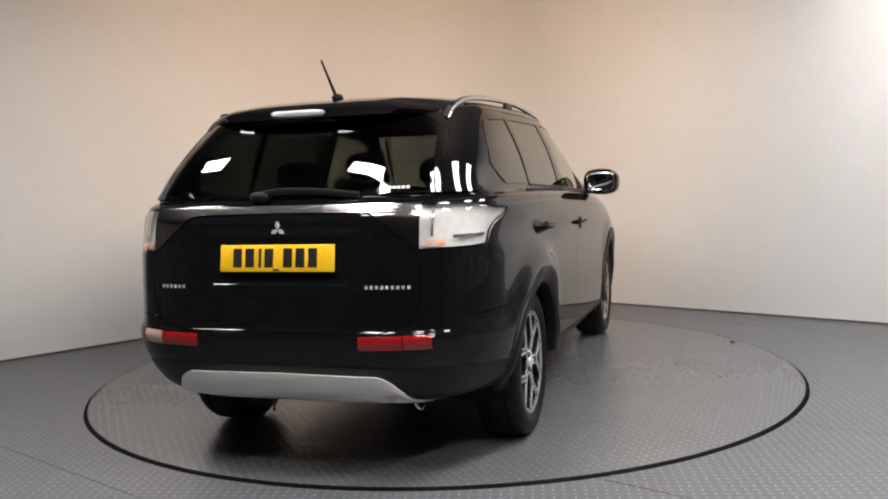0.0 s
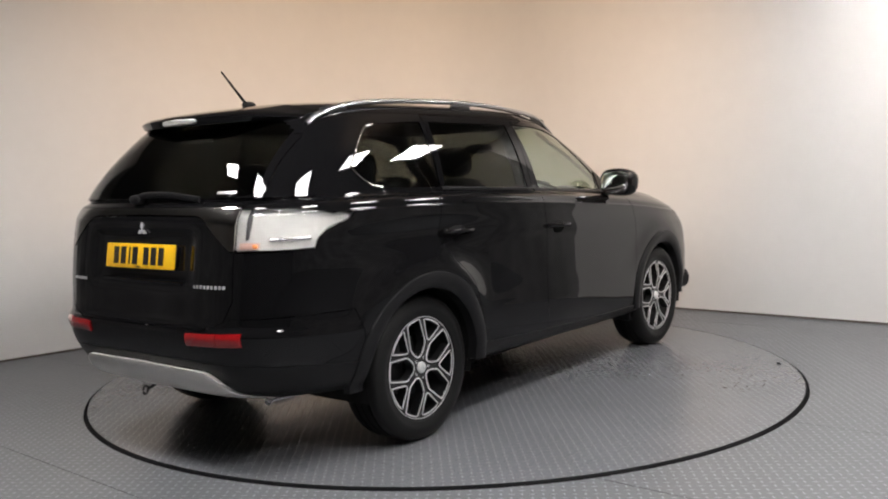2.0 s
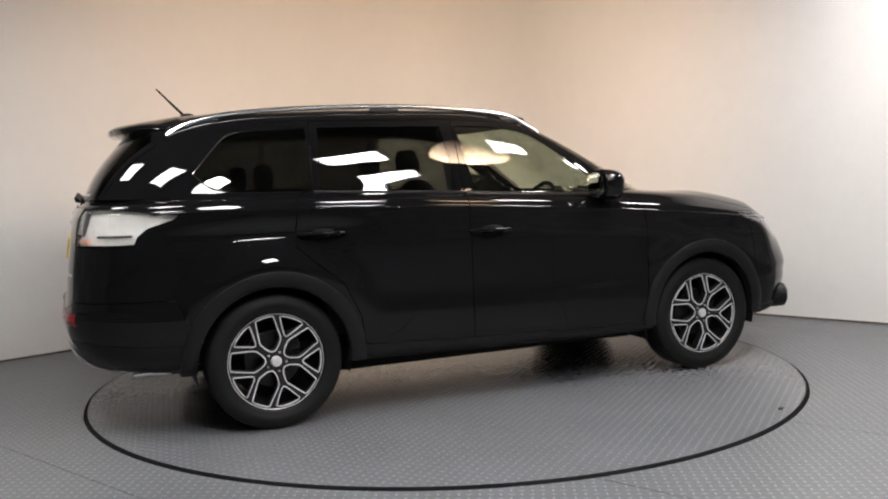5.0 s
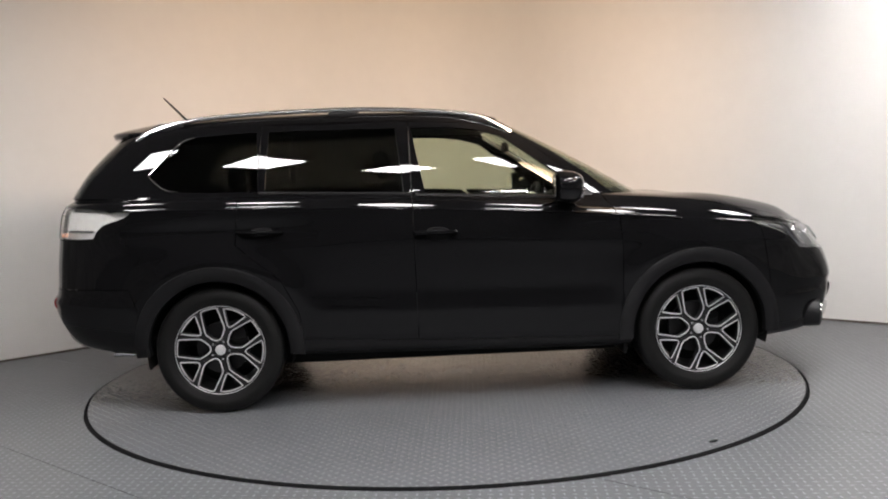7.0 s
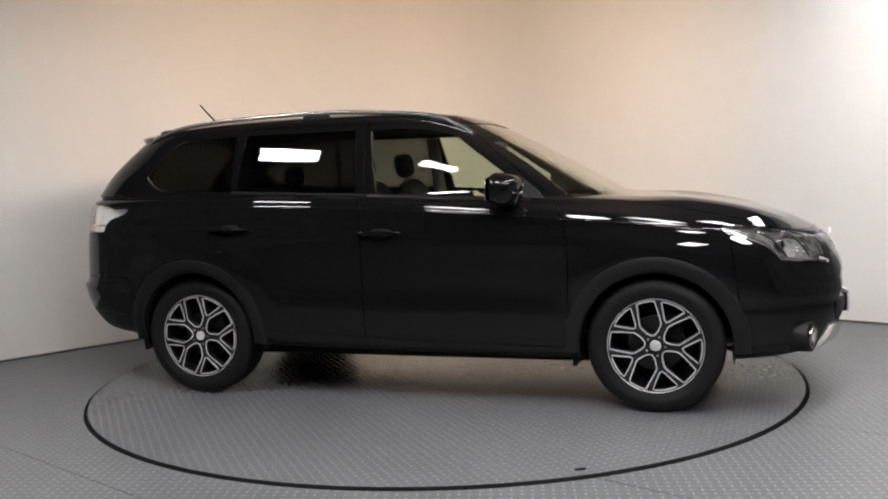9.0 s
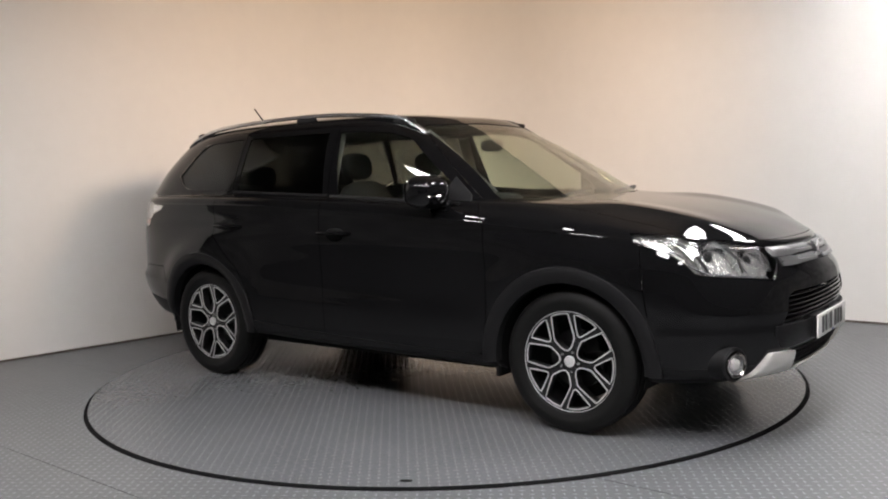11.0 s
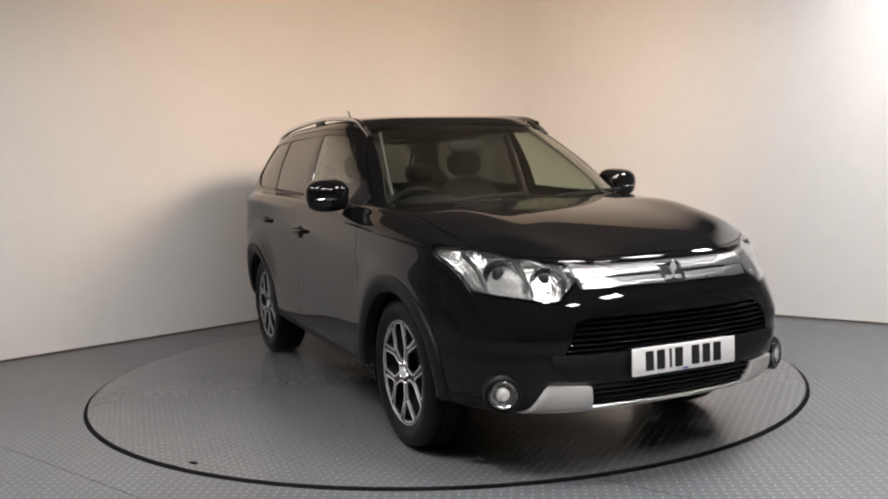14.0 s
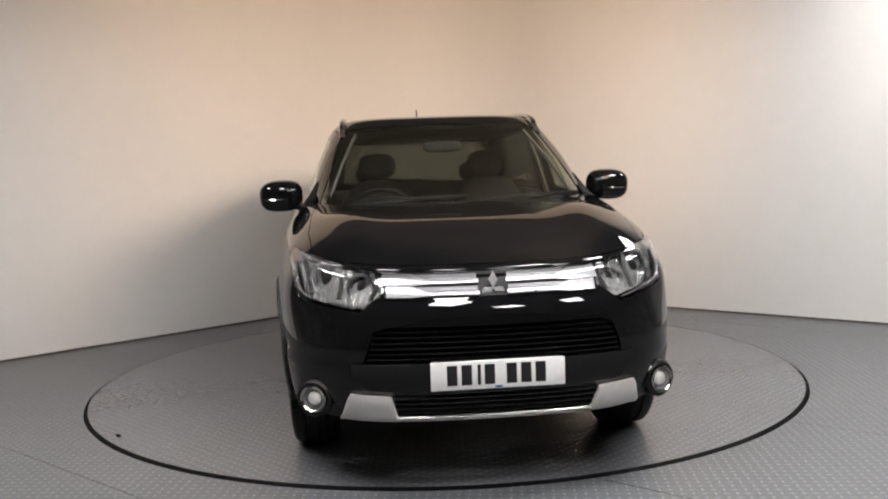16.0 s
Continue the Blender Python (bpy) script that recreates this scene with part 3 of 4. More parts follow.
def panel(faces, sides="both", gap=0.0022, thick=0.012, push=0.0, test=None, closed=True, way=None):
    """Turns faces of the half skin into a plate with thickness. sides: right, left or both (joined over the middle)."""
    bm = bmesh.new()
    made = {}

    def vert(i, co, s):
        key = (i, 1) if abs(co[1]) < 1e-6 else (i, s)
        if key not in made:
            made[key] = bm.verts.new((co[0], co[1] * s, co[2]))
        return made[key]

    for f in faces:
        if test and not test(sum((Vector(c) for _, c in f), Vector()) / len(f)):
            continue
        for s in ((1,) if sides == "right" else (-1,) if sides == "left" else (1, -1)):
            vs = [vert(i, c, s) for i, c in f]
            if len(set(vs)) < 3:
                continue
            vs = [v for k, v in enumerate(vs) if v not in vs[:k]]
            try:
                bm.faces.new(vs if s == 1 else vs[::-1])
            except ValueError:
                pass
    bmesh.ops.remove_doubles(bm, verts=bm.verts[:], dist=0.0022)
    bmesh.ops.dissolve_degenerate(bm, edges=bm.edges[:], dist=0.0008)
    bm.normal_update()
    if gap:
        r = bmesh.ops.inset_region(bm, faces=bm.faces[:], thickness=gap, use_even_offset=False, use_boundary=True)
        bmesh.ops.delete(bm, geom=r["faces"], context="FACES")
        bm.normal_update()
    # keep every edge point on the skin, and its normal the skin's own
    normal = {}
    for v in bm.verts:
        s = -1 if v.co.y > 0 else 1
        p, n, _, far = BVH.find_nearest(Vector((v.co.x, v.co.y * s, v.co.z)))
        n = Vector((n.x, n.y * s, n.z))
        if n.dot(Vector((v.co.x * 0.6, v.co.y, v.co.z - 0.8))) < 0:
            n.negate()
        if far > 0.0012:
            v.co = (p.x, p.y * s, p.z)
        normal[v] = v.normal.copy() if v.normal.dot(n) > 0.8 else n
    if push:
        for v, n in [(v, normal[v]) for v in bm.verts]:
            v.co -= (Vector((way[0], way[1] * (1 if sides == "right" else -1), way[2])) if way else n) * push
    if thick:
        inner = {v: bm.verts.new(v.co - normal[v] * thick) for v in bm.verts[:]}
        edge = [e for e in bm.edges if len(e.link_faces) == 1]
        rims = []
        for e in edge:
            l = e.link_loops[0]
            rims.append((l.vert, l.link_loop_next.vert))
        if closed:
            for f in bm.faces[:]:
                bm.faces.new([inner[v] for v in reversed(f.verts)])
        dup = {}
        for a, b in rims:
            q = []
            for v in (b, a, inner[a], inner[b]):
                if v not in dup:
                    dup[v] = bm.verts.new(v.co)
                q.append(dup[v])
            bm.faces.new(q)
        bm.normal_update()
    return bm


def flip(bm):
    """The mirror image across the car's middle."""
    for v in bm.verts:
        v.co.y *= -1
    bmesh.ops.reverse_faces(bm, faces=bm.faces)
    return bm


def band(ts, lo, hi, where, way, proud=0.010, back=0.02, nz=6, crown=0.6):
    """A strip that lies on the skin: lo and hi give its edges at each t, where(t, z) the skin's point, way the outward axis."""
    bm = bmesh.new()
    way = Vector(way)
    cols = []
    for t in ts:
        z0, z1 = lo(t), hi(t)
        col = [where(t, z0) - way * back]
        for k in range(nz):
            h = k / (nz - 1)
            col.append(where(t, z0 + (z1 - z0) * h) + way * proud * (1 - crown * abs(2 * h - 1) ** 2.5))
        col.append(where(t, z1) - way * back)
        cols.append([bm.verts.new(p) for p in col])
    n = len(cols[0])
    for a, b in zip(cols, cols[1:]):
        for k in range(n):
            m = (k + 1) % n
            bm.faces.new((a[k], b[k], b[m], a[m]))
    bm.faces.new(cols[0])
    bm.faces.new(cols[-1][::-1])
    bmesh.ops.recalc_face_normals(bm, faces=bm.faces)
    return bm


def at_front(y, z):
    return Vector((front_x(y, z), y, z))


def at_rear(y, z):
    return Vector((rear_x(y, z), y, z))


def at_side(x, z):
    return Vector((x, side_y(x, z), z))


def lin(x, *pts):
    """Straight stretches through (x, value) pairs."""
    return float(np.interp(x, [p[0] for p in pts], [p[1] for p in pts]))


def islands(faces):
    """Splits faces of the half skin into connected pieces, largest first."""
    at = {}
    for f in faces:
        for i, _ in f:
            at.setdefault(i, []).append(f)
    seen, out = set(), []
    for f in faces:
        if id(f) in seen:
            continue
        seen.add(id(f))
        stack, got = [f], []
        while stack:
            g = stack.pop()
            got.append(g)
            for i, _ in g:
                for h in at[i]:
                    if id(h) not in seen:
                        seen.add(id(h))
                        stack.append(h)
        out.append(got)
    return sorted(out, key=len, reverse=True)


# ---------------------------------------------------------------- the wheels
def opening(kind):
    """Outline of a gap between spokes, as (x, y) round the hub, for the gap centred on the +y way."""
    k_ = 1.09
    keys = [(0.051, 0.0), (0.055, 0.012), (0.067, 0.025), (0.096, 0.0450), (0.107, 0.0475), (0.160, 0.0440), (0.208, 0.0395)] if kind == "long" else \
           [(0.127, 0.0), (0.132, 0.008), (0.170, 0.034), (0.203, 0.055)]
    side = [(w * k_, r * k_) for r, w in keys]
    rim_r = math.hypot(*side[-1])
    a = math.atan2(side[-1][0], side[-1][1])
    arc = [(rim_r * math.sin(a - 2 * a * k / 8), rim_r * math.cos(a - 2 * a * k / 8)) for k in range(1, 8)]
    left = [(-w, r) for w, r in side[::-1]]
    return side + arc + left[:-1]


def grow(poly, d):
    out = []
    n = len(poly)
    for i in range(n):
        p, a, b = Vector(poly[i]), Vector(poly[i - 1]), Vector(poly[(i + 1) % n])
        t = (b - a).normalized()
        out.append(p + Vector((t.y, -t.x)) * d)
    return out


def build_wheel(parent, m):
    """An alloy wheel whose outer face looks along -y at the origin; m places it."""
    face, deep = -0.096, 0.05
    holes = []
    for i in range(5):
        for kind, off in (("long", 0), ("short", 36)):
            a = radians(72 * i + off)
            rot = Matrix.Rotation(a, 2)
            holes.append([rot @ Vector(p) for p in opening(kind)])

    def depth(p):
        r = p.length
        return face + 0.022 * max(0.0, 1 - r / 0.13) ** 1.5 * 0.6

    rimbm = bmesh.new()
    outer = [Vector((0.2375 * math.cos(2 * math.pi * i / 90), 0.2375 * math.sin(2 * math.pi * i / 90))) for i in range(90)]
    grown = [grow(h, 0.0062) for h in holes]
    c0 = sum(holes[0], Vector((0, 0))) / len(holes[0])
    if sum((g - c0).length for g in grown[0]) < sum((h - c0).length for h in holes[0]):
        grown = [grow(h, -0.0062) for h in holes]
    for g in grown:
        for k, p in enumerate(g):
            if p.length > 0.2365:
                g[k] = p.normalized() * 0.2365
    polys = [[Vector((p.x, p.y, 0)) for p in q] for q in [outer] + grown]
    flat = [p for q in polys for p in q]
    vs = [rimbm.verts.new((p.x, depth(p) + 0.004, p.y)) for p in flat]
    for tri in tessellate_polygon(polys):
        try:
            rimbm.faces.new([vs[k] for k in tri])
        except ValueError:
            pass
    # walls of the openings
    for h in holes:
        a = [rimbm.verts.new((p.x, depth(p) + 0.001, p.y)) for p in h]
        b = [rimbm.verts.new((p.x, depth(p) + deep, p.y)) for p in h]
        for k in range(len(h)):
            q = (k + 1) % len(h)
            rimbm.faces.new((a[k], a[q], b[q], b[k]))
    # barrel of the rim
    lathe(rimbm, [(0.2375, face + 0.004), (0.234, face + 0.03), (0.220, face + 0.06), (0.212, 0.10), (0.236, 0.112)], "y", 72)
    lathe(rimbm, [(0.2375, face + 0.004), (0.2390, face + 0.001), (0.2425, face)], "y", 90)
    wheel = part("wheel", rimbm, M_GUN, parent, "alloy wheel with five forked spokes, dark grey with bright machined edges", 40)
    wheel.matrix_basis = m
    lip = lathe(bmesh.new(), [(0.2425, face + 0.008), (0.2428, face - 0.002), (0.2450, face - 0.003), (0.2470, face + 0.004), (0.2468, face + 0.02)], "y", 90)
    part("rim_lip", lip, M_CUT, wheel, "bright machined rim edge")
    for h, g in zip(holes, grown):
        bm = bmesh.new()
        a = [bm.verts.new((p.x, depth(p) + 0.0005, p.y)) for p in h]
        b = [bm.verts.new((p.x, depth(p) + 0.0005, p.y)) for p in g]
        c = [bm.verts.new((p.x, depth(p) + 0.005, p.y)) for p in g]
        e = [bm.verts.new((p.x, depth(p) + 0.008, p.y)) for p in h]
        n = len(h)
        for k in range(n):
            q = (k + 1) % n
            bm.faces.new((a[k], a[q], b[q], b[k]))
            bm.faces.new((b[k], b[q], c[q], c[k]))
            bm.faces.new((e[k], e[q], a[q], a[k]))
        bmesh.ops.recalc_face_normals(bm, faces=bm.faces)
        part("spoke_edge", bm, M_CUT, wheel, "bright machined spoke edge")
    cap = lathe(bmesh.new(), [(0.0005, face - 0.006), (0.014, face - 0.006), (0.024, face - 0.003), (0.028, face + 0.004), (0.028, face + 0.03)], "y", 32)
    part("centre_cap", cap, M_CUT, wheel, "silver centre cap")
    for i in range(5):
        a = radians(72 * i + 54)
        bm = lathe(bmesh.new(), [(0.0005, face - 0.003), (0.007, face - 0.003), (0.0095, face + 0.002), (0.0095, face + 0.03)], "y", 8,
                   (0.050 * math.cos(a), 0, 0.050 * math.sin(a)))
        part("lug_nut", bm, M_CHROME, wheel)
    tyre = lathe(bmesh.new(), [(0.236, 0.085), (0.248, 0.108), (0.290, 0.114), (0.325, 0.108), (0.342, 0.095), (0.349, 0.078), (0.350, 0.050),
                               (0.341, 0.047), (0.341, 0.039), (0.351, 0.036), (0.352, 0.004), (0.342, 0.003), (0.342, -0.003), (0.352, -0.004),
                               (0.351, -0.036), (0.341, -0.039), (0.341, -0.047), (0.350, -0.050), (0.349, -0.078), (0.343, -0.094),
                               (0.334, -0.103), (0.331, -0.104), (0.326, -0.108), (0.300, -0.113), (0.284, -0.113), (0.281, -0.111),
                               (0.262, -0.1085), (0.252, -0.103), (0.244, -0.095), (0.240, -0.085)], "y", 96)
    part("tyre", tyre, M_TYRE, wheel, "black road tyre")
    disc = lathe(bmesh.new(), [(0.05, -0.012), (0.145, -0.012), (0.145, 0.012), (0.05, 0.012)], "y", 48)
    part("brake_disc", disc, M_GUN, wheel)
    shield = lathe(bmesh.new(), [(0.0005, 0.045), (0.190, 0.045), (0.205, 0.055), (0.205, 0.065), (0.0005, 0.065)], "y", 48)
    part("dust_shield", shield, M_MATT, wheel)
    cal = bmesh.new()
    box(cal, 0.06, 0.15, -0.045, 0.03, 0.02, 0.13, 0.012)
    part("brake_caliper", cal, M_MATT, wheel)
    return wheel


# ---------------------------------------------------------------- the car
def build_car():
    car = tagged(new("car"), "glossy black five-door SUV with silver roof rails", "car")
    P = cut_skin()
    for piece in islands(P["shell"]):
        if len(piece) < 25:
            continue
        mid = sum((Vector(c) for f in piece for _, c in f), Vector()) / sum(len(f) for f in piece)
        for s in ("right", "left"):
            part("front_wing" if mid.x > 0.9 else "side_panel" if mid.x < 0.5 else "pillar", panel(piece, s), M_PAINT, car)
    part("bonnet", panel(P["bonnet"]), M_PAINT, car)
    part("roof", panel(P["roof"], gap=0.0012), M_PAINT, car)
    part("front_bumper", panel(P["front_bumper"]), M_PAINT, car)
    bumper = part("rear_bumper", panel(P["rear_bumper"]), M_PAINT, car)
    gate = part("tailgate", panel(P["tailgate"]), M_PAINT, car)
    part("lower_cladding", panel(P["cladding"], gap=0.001), M_CLAD, car, "matt black plastic lower cladding")
    ws = part("windscreen", panel(P["windscreen"], gap=0.0, thick=0.005, push=0.004), M_GLASS, car, "clear windscreen")
    rs = part("rear_screen", panel(P["rear_screen"], gap=0.0, thick=0.004, push=0.003), M_PRIVACY, gate, "dark tinted rear screen")
    panes = [ws, rs]
    trim = part("tail_trim", panel(P["tail_trim"], gap=0.002, push=-0.004), M_SATIN, gate, "brushed silver strip across the tailgate")
    gr = panel(P["grille"], gap=0.0, push=0.045)
    grille = part("lower_grille", gr, M_MATT, car, "black slatted lower grille")
    for s in ("right", "left"):
        k = 1 if s == "right" else -1
        for door, pane in (("front_door", "front_pane"), ("rear_door", "rear_pane")):
            d = part(door, panel(P[door], s), M_PAINT, car)
            g = M_GLASS if pane == "front_pane" else M_PRIVACY
            panes.append(part("window_pane", panel(P[pane], s, gap=0.0, thick=0.004, push=0.004), g, d, "clear side window" if g is M_GLASS else "dark tinted side window"))
            # handle in its cup
            hx, hz = (-0.135, 0.952) if door == "front_door" else (-1.075, 0.985)
            hy = side_y(hx, hz)
            cup = bmesh.new()
            superell(cup, (hx + 0.01, hy + 0.004, hz - 0.006), (0.078, 0.008, 0.040), 2.3, 24, 10)
            bar = bmesh.new()
            tube(bar, spline([(hx - 0.115, hy - 0.002, hz + 0.004), (hx - 0.09, hy - 0.020, hz + 0.006), (hx, hy - 0.034, hz + 0.006), (hx + 0.085, hy - 0.022, hz + 0.003), (hx + 0.11, hy - 0.002, hz + 0.001)], 5),
                 0.012, 0.019, 10, Vector((0, -1, 0.2)))
            if k < 0:
                flip(cup), flip(bar)
            part("handle_cup", cup, M_MATT, d)
            part("door_handle", bar, M_PAINT, d, "black pull handle")
            # belt moulding under the pane
            xs = np.linspace(-0.235, 0.70, 24) if door == "front_door" else np.linspace(-1.09, -0.255, 22)
            zb = (lambda x: lin(x, (-0.235, 1.160), (0.70, 1.110))) if door == "front_door" else (lambda x: lin(x, (-1.09, 1.196), (-0.255, 1.162)))
            bm = band(xs, zb, lambda x: zb(x) + 0.014, at_side, (0, -1, 0.25), 0.006, 0.004, 4)
            part("window_moulding", bm if k > 0 else flip(bm), M_CLAD, d, "dark satin window moulding")
        q = part("quarter_pane", panel(P["quarter_pane"], s, gap=0.0, thick=0.004, push=0.004), M_PRIVACY, car, "dark tinted quarter window")
        panes.append(q)
        # grey edge line round the quarter pane
        loop = [Vector((x, side_y(x, z) - 0.002, z)) for x, z in QUARTER_PANE[1:7]]
        bm = tube(bmesh.new(), [Vector(p) for p in spline([tuple(p) for p in loop], 5)], 0.004, 0.004, 8, Vector((0, -1, 0)))
        part("window_seal", bm if k > 0 else flip(bm), M_SATIN, q, "grey window seal")
        # lamps
        lens = part("headlamp", panel(P["headlamp"], s, gap=0.002, thick=0.004), M_LENS, car, "clear headlamp with chrome reflectors")
        panes.append(lens)
        part("reflector_bowl", panel(P["headlamp"], s, gap=0.003, thick=0.01, push=0.060, way=(0.85, -0.5, 0)), M_LAMPSHELL, lens, "chrome lamp bowl")
        for y, z, r in ((-0.660, 0.852, 0.066), (-0.520, 0.828, 0.056)):
            fx = front_x(y, z)
            bm = lathe(bmesh.new(), [(0.010, -0.062), (r * 0.55, -0.052), (r * 0.85, -0.034), (r, -0.016), (r * 1.08, -0.014), (r * 1.08, -0.05)], "x", 40)
            bm.transform(pose(fx - 0.030, y, z, 0, 0, -26))
            part("lamp_dish", bm if k > 0 else flip(bm), M_CHROME, lens, "round chrome lamp dish")
            bb = superell(bmesh.new(), (fx - 0.074, y + 0.02, z), (0.024, r * 0.46, r * 0.46), 2.0, 20, 12)
            part("projector_eye", bb if k > 0 else flip(bb), M_GUN, lens, "dark glass projector eye")
        ss = [np.array(p) for p in spline([(-0.800, 0.925), (-0.775, 0.868), (-0.742, 0.800), (-0.60, 0.768), (-0.53, 0.758)], 5)]
        bm = tube(bmesh.new(), [Vector((front_x(p[0], p[1]) - 0.016, p[0], p[1])) for p in ss], 0.006, 0.007, 8, Vector((1, 0, 0)))
        part("lamp_trim", bm if k > 0 else flip(bm), M_CHROME, lens, "bright lamp edge trim")
        for run in (((-0.592, 0.905), (-0.585, 0.845), (-0.600, 0.785)), ((-0.745, 0.940), (-0.724, 0.880), (-0.712, 0.800)), ((-0.462, 0.880), (-0.452, 0.830), (-0.475, 0.785))):
            bm = tube(bmesh.new(), spline([(front_x(y, z) - 0.030, y, z) for y, z in run], 5), 0.010, 0.007, 8, Vector((1, 0, 0)))
            part("lamp_bezel", bm if k > 0 else flip(bm), M_GUN, lens, "dark bezel between the lamp dishes")
        for i in range(5):
            y = -0.575 + i * 0.026
            bm = tube(bmesh.new(), spline([(front_x(y, z) - 0.040, y, z) for z in (0.772 + 0.003 * i, 0.800, 0.826)], 3), 0.004, 0.006, 6, Vector((1, 0, 0)))
            part("lamp_fin", bm if k > 0 else flip(bm), M_CHROME, lens, "thin chrome fin")
        tail = part("tail_lamp", panel(P["rear_lamp"], s, gap=0.002, thick=0.004), M_LENS, car, "clear-lensed tail lamp with silver reflectors")
        panes.append(tail)
        part("reflector_bowl", panel(P["rear_lamp"], s, gap=0.004, thick=0.01, push=0.030, way=(-0.75, -0.65, 0)), M_WHITE_LENS, tail, "pale silver lamp bowl")
        z = 1.026
        bm = band(np.linspace(-2.14, -1.985, 12), lambda x: z - 0.006, lambda x: z + 0.006, lambda x, h: at_side(x, h) + Vector((0.0, 0.018, 0)), (0, -1, 0), 0.004, 0.006, 4)
        part("lamp_divider", bm if k > 0 else flip(bm), M_CHROME, tail)
        bm = band(np.linspace(-0.690, -0.620, 10), lambda t: 0.992, lambda t: 1.018, lambda t, h: at_rear(t, h) + Vector((0.014, 0, 0)), (-1, 0, 0), 0.003, 0.006, 4)
        part("lower_strip", bm if k > 0 else flip(bm), M_PINK, tail, "pale pink lower lamp strip")
        bm = band(np.linspace(-0.650, -0.643, 3), lambda t: 1.03, lambda t: 1.150, lambda t, h: at_rear(t, h) + Vector((0.012, 0, 0)), (-1, 0, 0), 0.003, 0.008, 6)
        part("lamp_divider", bm if k > 0 else flip(bm), M_CHROME, tail)
        bm = superell(bmesh.new(), (rear_x(-0.665, 1.005) + 0.020, -0.665, 1.003), (0.006, 0.030, 0.010), 3, 20, 10)
        part("indicator_bulb", bm if k > 0 else flip(bm), M_AMBER, tail, "amber indicator bulb")
        # arch flares
        for cx in (-WHEEL_X, WHEEL_X):
            bm = bmesh.new()
            cols = []
            for i in range(49):
                a = radians(-4 + 188 * i / 48)
                ca, sa = math.cos(a), math.sin(a)
                col = []
                for r, o in ((ARCH_R - 0.006, 0.05), (ARCH_R - 0.006, -0.002), (ARCH_R + 0.004, -0.010), (ARCH_R + 0.030, -0.016), (ARCH_R + 0.056, -0.015), (ARCH_R + 0.072, -0.009), (ARCH_R + 0.078, 0.02)):
                    x, z = cx + r * ca, WHEEL_Z + r * sa
                    yy = side_y(cx + max(r, ARCH_R) * ca, max(z, 0.36))
                    col.append(bm.verts.new((x, yy + o, z)))
                cols.append(col)
            for a, b in zip(cols, cols[1:]):
                for j in range(6):
                    bm.faces.new((a[j], b[j], b[j + 1], a[j + 1]))
            bmesh.ops.recalc_face_normals(bm, faces=bm.faces)
            part("arch_flare", bm if k > 0 else flip(bm), M_CLAD, car, "matt black wheel arch moulding")
            w = lathe(bmesh.new(), [(ARCH_R + 0.004, -0.84), (ARCH_R + 0.004, -0.46), (0.02, -0.46)], "y", 40, (cx, 0, WHEEL_Z), -14, 194)
            part("wheel_well", w if k > 0 else flip(w), M_MATT, car)
            turn = pose(cx, -0.742 * k, WHEEL_Z, 0, 0, 0 if k > 0 else 180) @ pose(0, 0, 0, 0, -13 if cx < 0 else -12, 0)
            build_wheel(car, turn)
        # mud flap behind the front wheel
        mf = box(bmesh.new(), 0.905, 0.93, -0.83 if k > 0 else 0.62, -0.62 if k > 0 else 0.83, 0.23, 0.36, 0.006)
        part("mud_flap", mf, M_CLAD, car)
        # door mirror
        mb = superell(bmesh.new(), (0.580, -0.935, 1.180), (0.095, 0.118, 0.086), 2.8, 32, 18, pose(0, 0, 0, 0, 8, -10))
        for v in mb.verts:
            if v.co.x < 0.530:
                v.co.x = 0.530 + (v.co.x - 0.530) * 0.25
        mir = part("door_mirror", mb if k > 0 else flip(mb), M_PAINT, car, "glossy black door mirror")
        mg = superell(bmesh.new(), (0.5125, -0.935, 1.182), (0.004, 0.096, 0.066), 3.5, 28, 12, pose(0, 0, 0, 0, 0, -6))
        part("mirror_glass", mg if k > 0 else flip(mg), M_MIRROR, mir, "mirror glass")
        rep = superell(bmesh.new(), (0.642, -0.970, 1.160), (0.032, 0.070, 0.008), 2.6, 24, 8, pose(0, 0, 0, 0, 0, -24))
        part("mirror_repeater", rep if k > 0 else flip(rep), M_SATIN, mir, "slim silver indicator repeater")
        arm = tube(bmesh.new(), [(0.60, -0.79, 1.115), (0.595, -0.85, 1.118), (0.585, -0.90, 1.13)], 0.045, 0.020, 12)
        part("mirror_arm", arm if k > 0 else flip(arm), M_CLAD, mir)
        sail = bmesh.new()
        prism(sail, [(0.56, 1.135), (0.76, 1.125), (0.735, 1.16), (0.62, 1.255)], 0.014, Matrix(((1, 0, 0, 0), (0, 0, 1, 0), (0, 1, 0, 0), (0, 0, 0, 1))))
        for v in sail.verts:
            v.co.y += side_y(v.co.x, v.co.z) - 0.008
        part("mirror_sail", sail if k > 0 else flip(sail), M_CLAD, car, "black triangle at the mirror's foot")
        # roof rail
        keys = ((0.33, -0.006), (0.25, 0.008), (0.08, 0.021), (-0.45, 0.026), (-1.0, 0.026), (-1.45, 0.020), (-1.68, 0.008), (-1.78, -0.006))
        pts = spline([(x, -0.585, top_z(x, -0.585) + h) for x, h in keys], 8)
        bm = tube(bmesh.new(), pts, 0.018, 0.013, 10)
        rail = part("roof_rail", bm if k > 0 else flip(bm), M_RAIL, car, "satin silver roof rail")
        for x in (0.16, -0.62, -1.60):
            ft = superell(bmesh.new(), (x, -0.585, top_z(x, -0.585) + 0.004), (0.09, 0.015, 0.020), 2.6, 20, 10)
            part("rail_foot", ft if k > 0 else flip(ft), M_CLAD, rail)
        # front fog lamp
        fx = front_x(-0.655, 0.392)
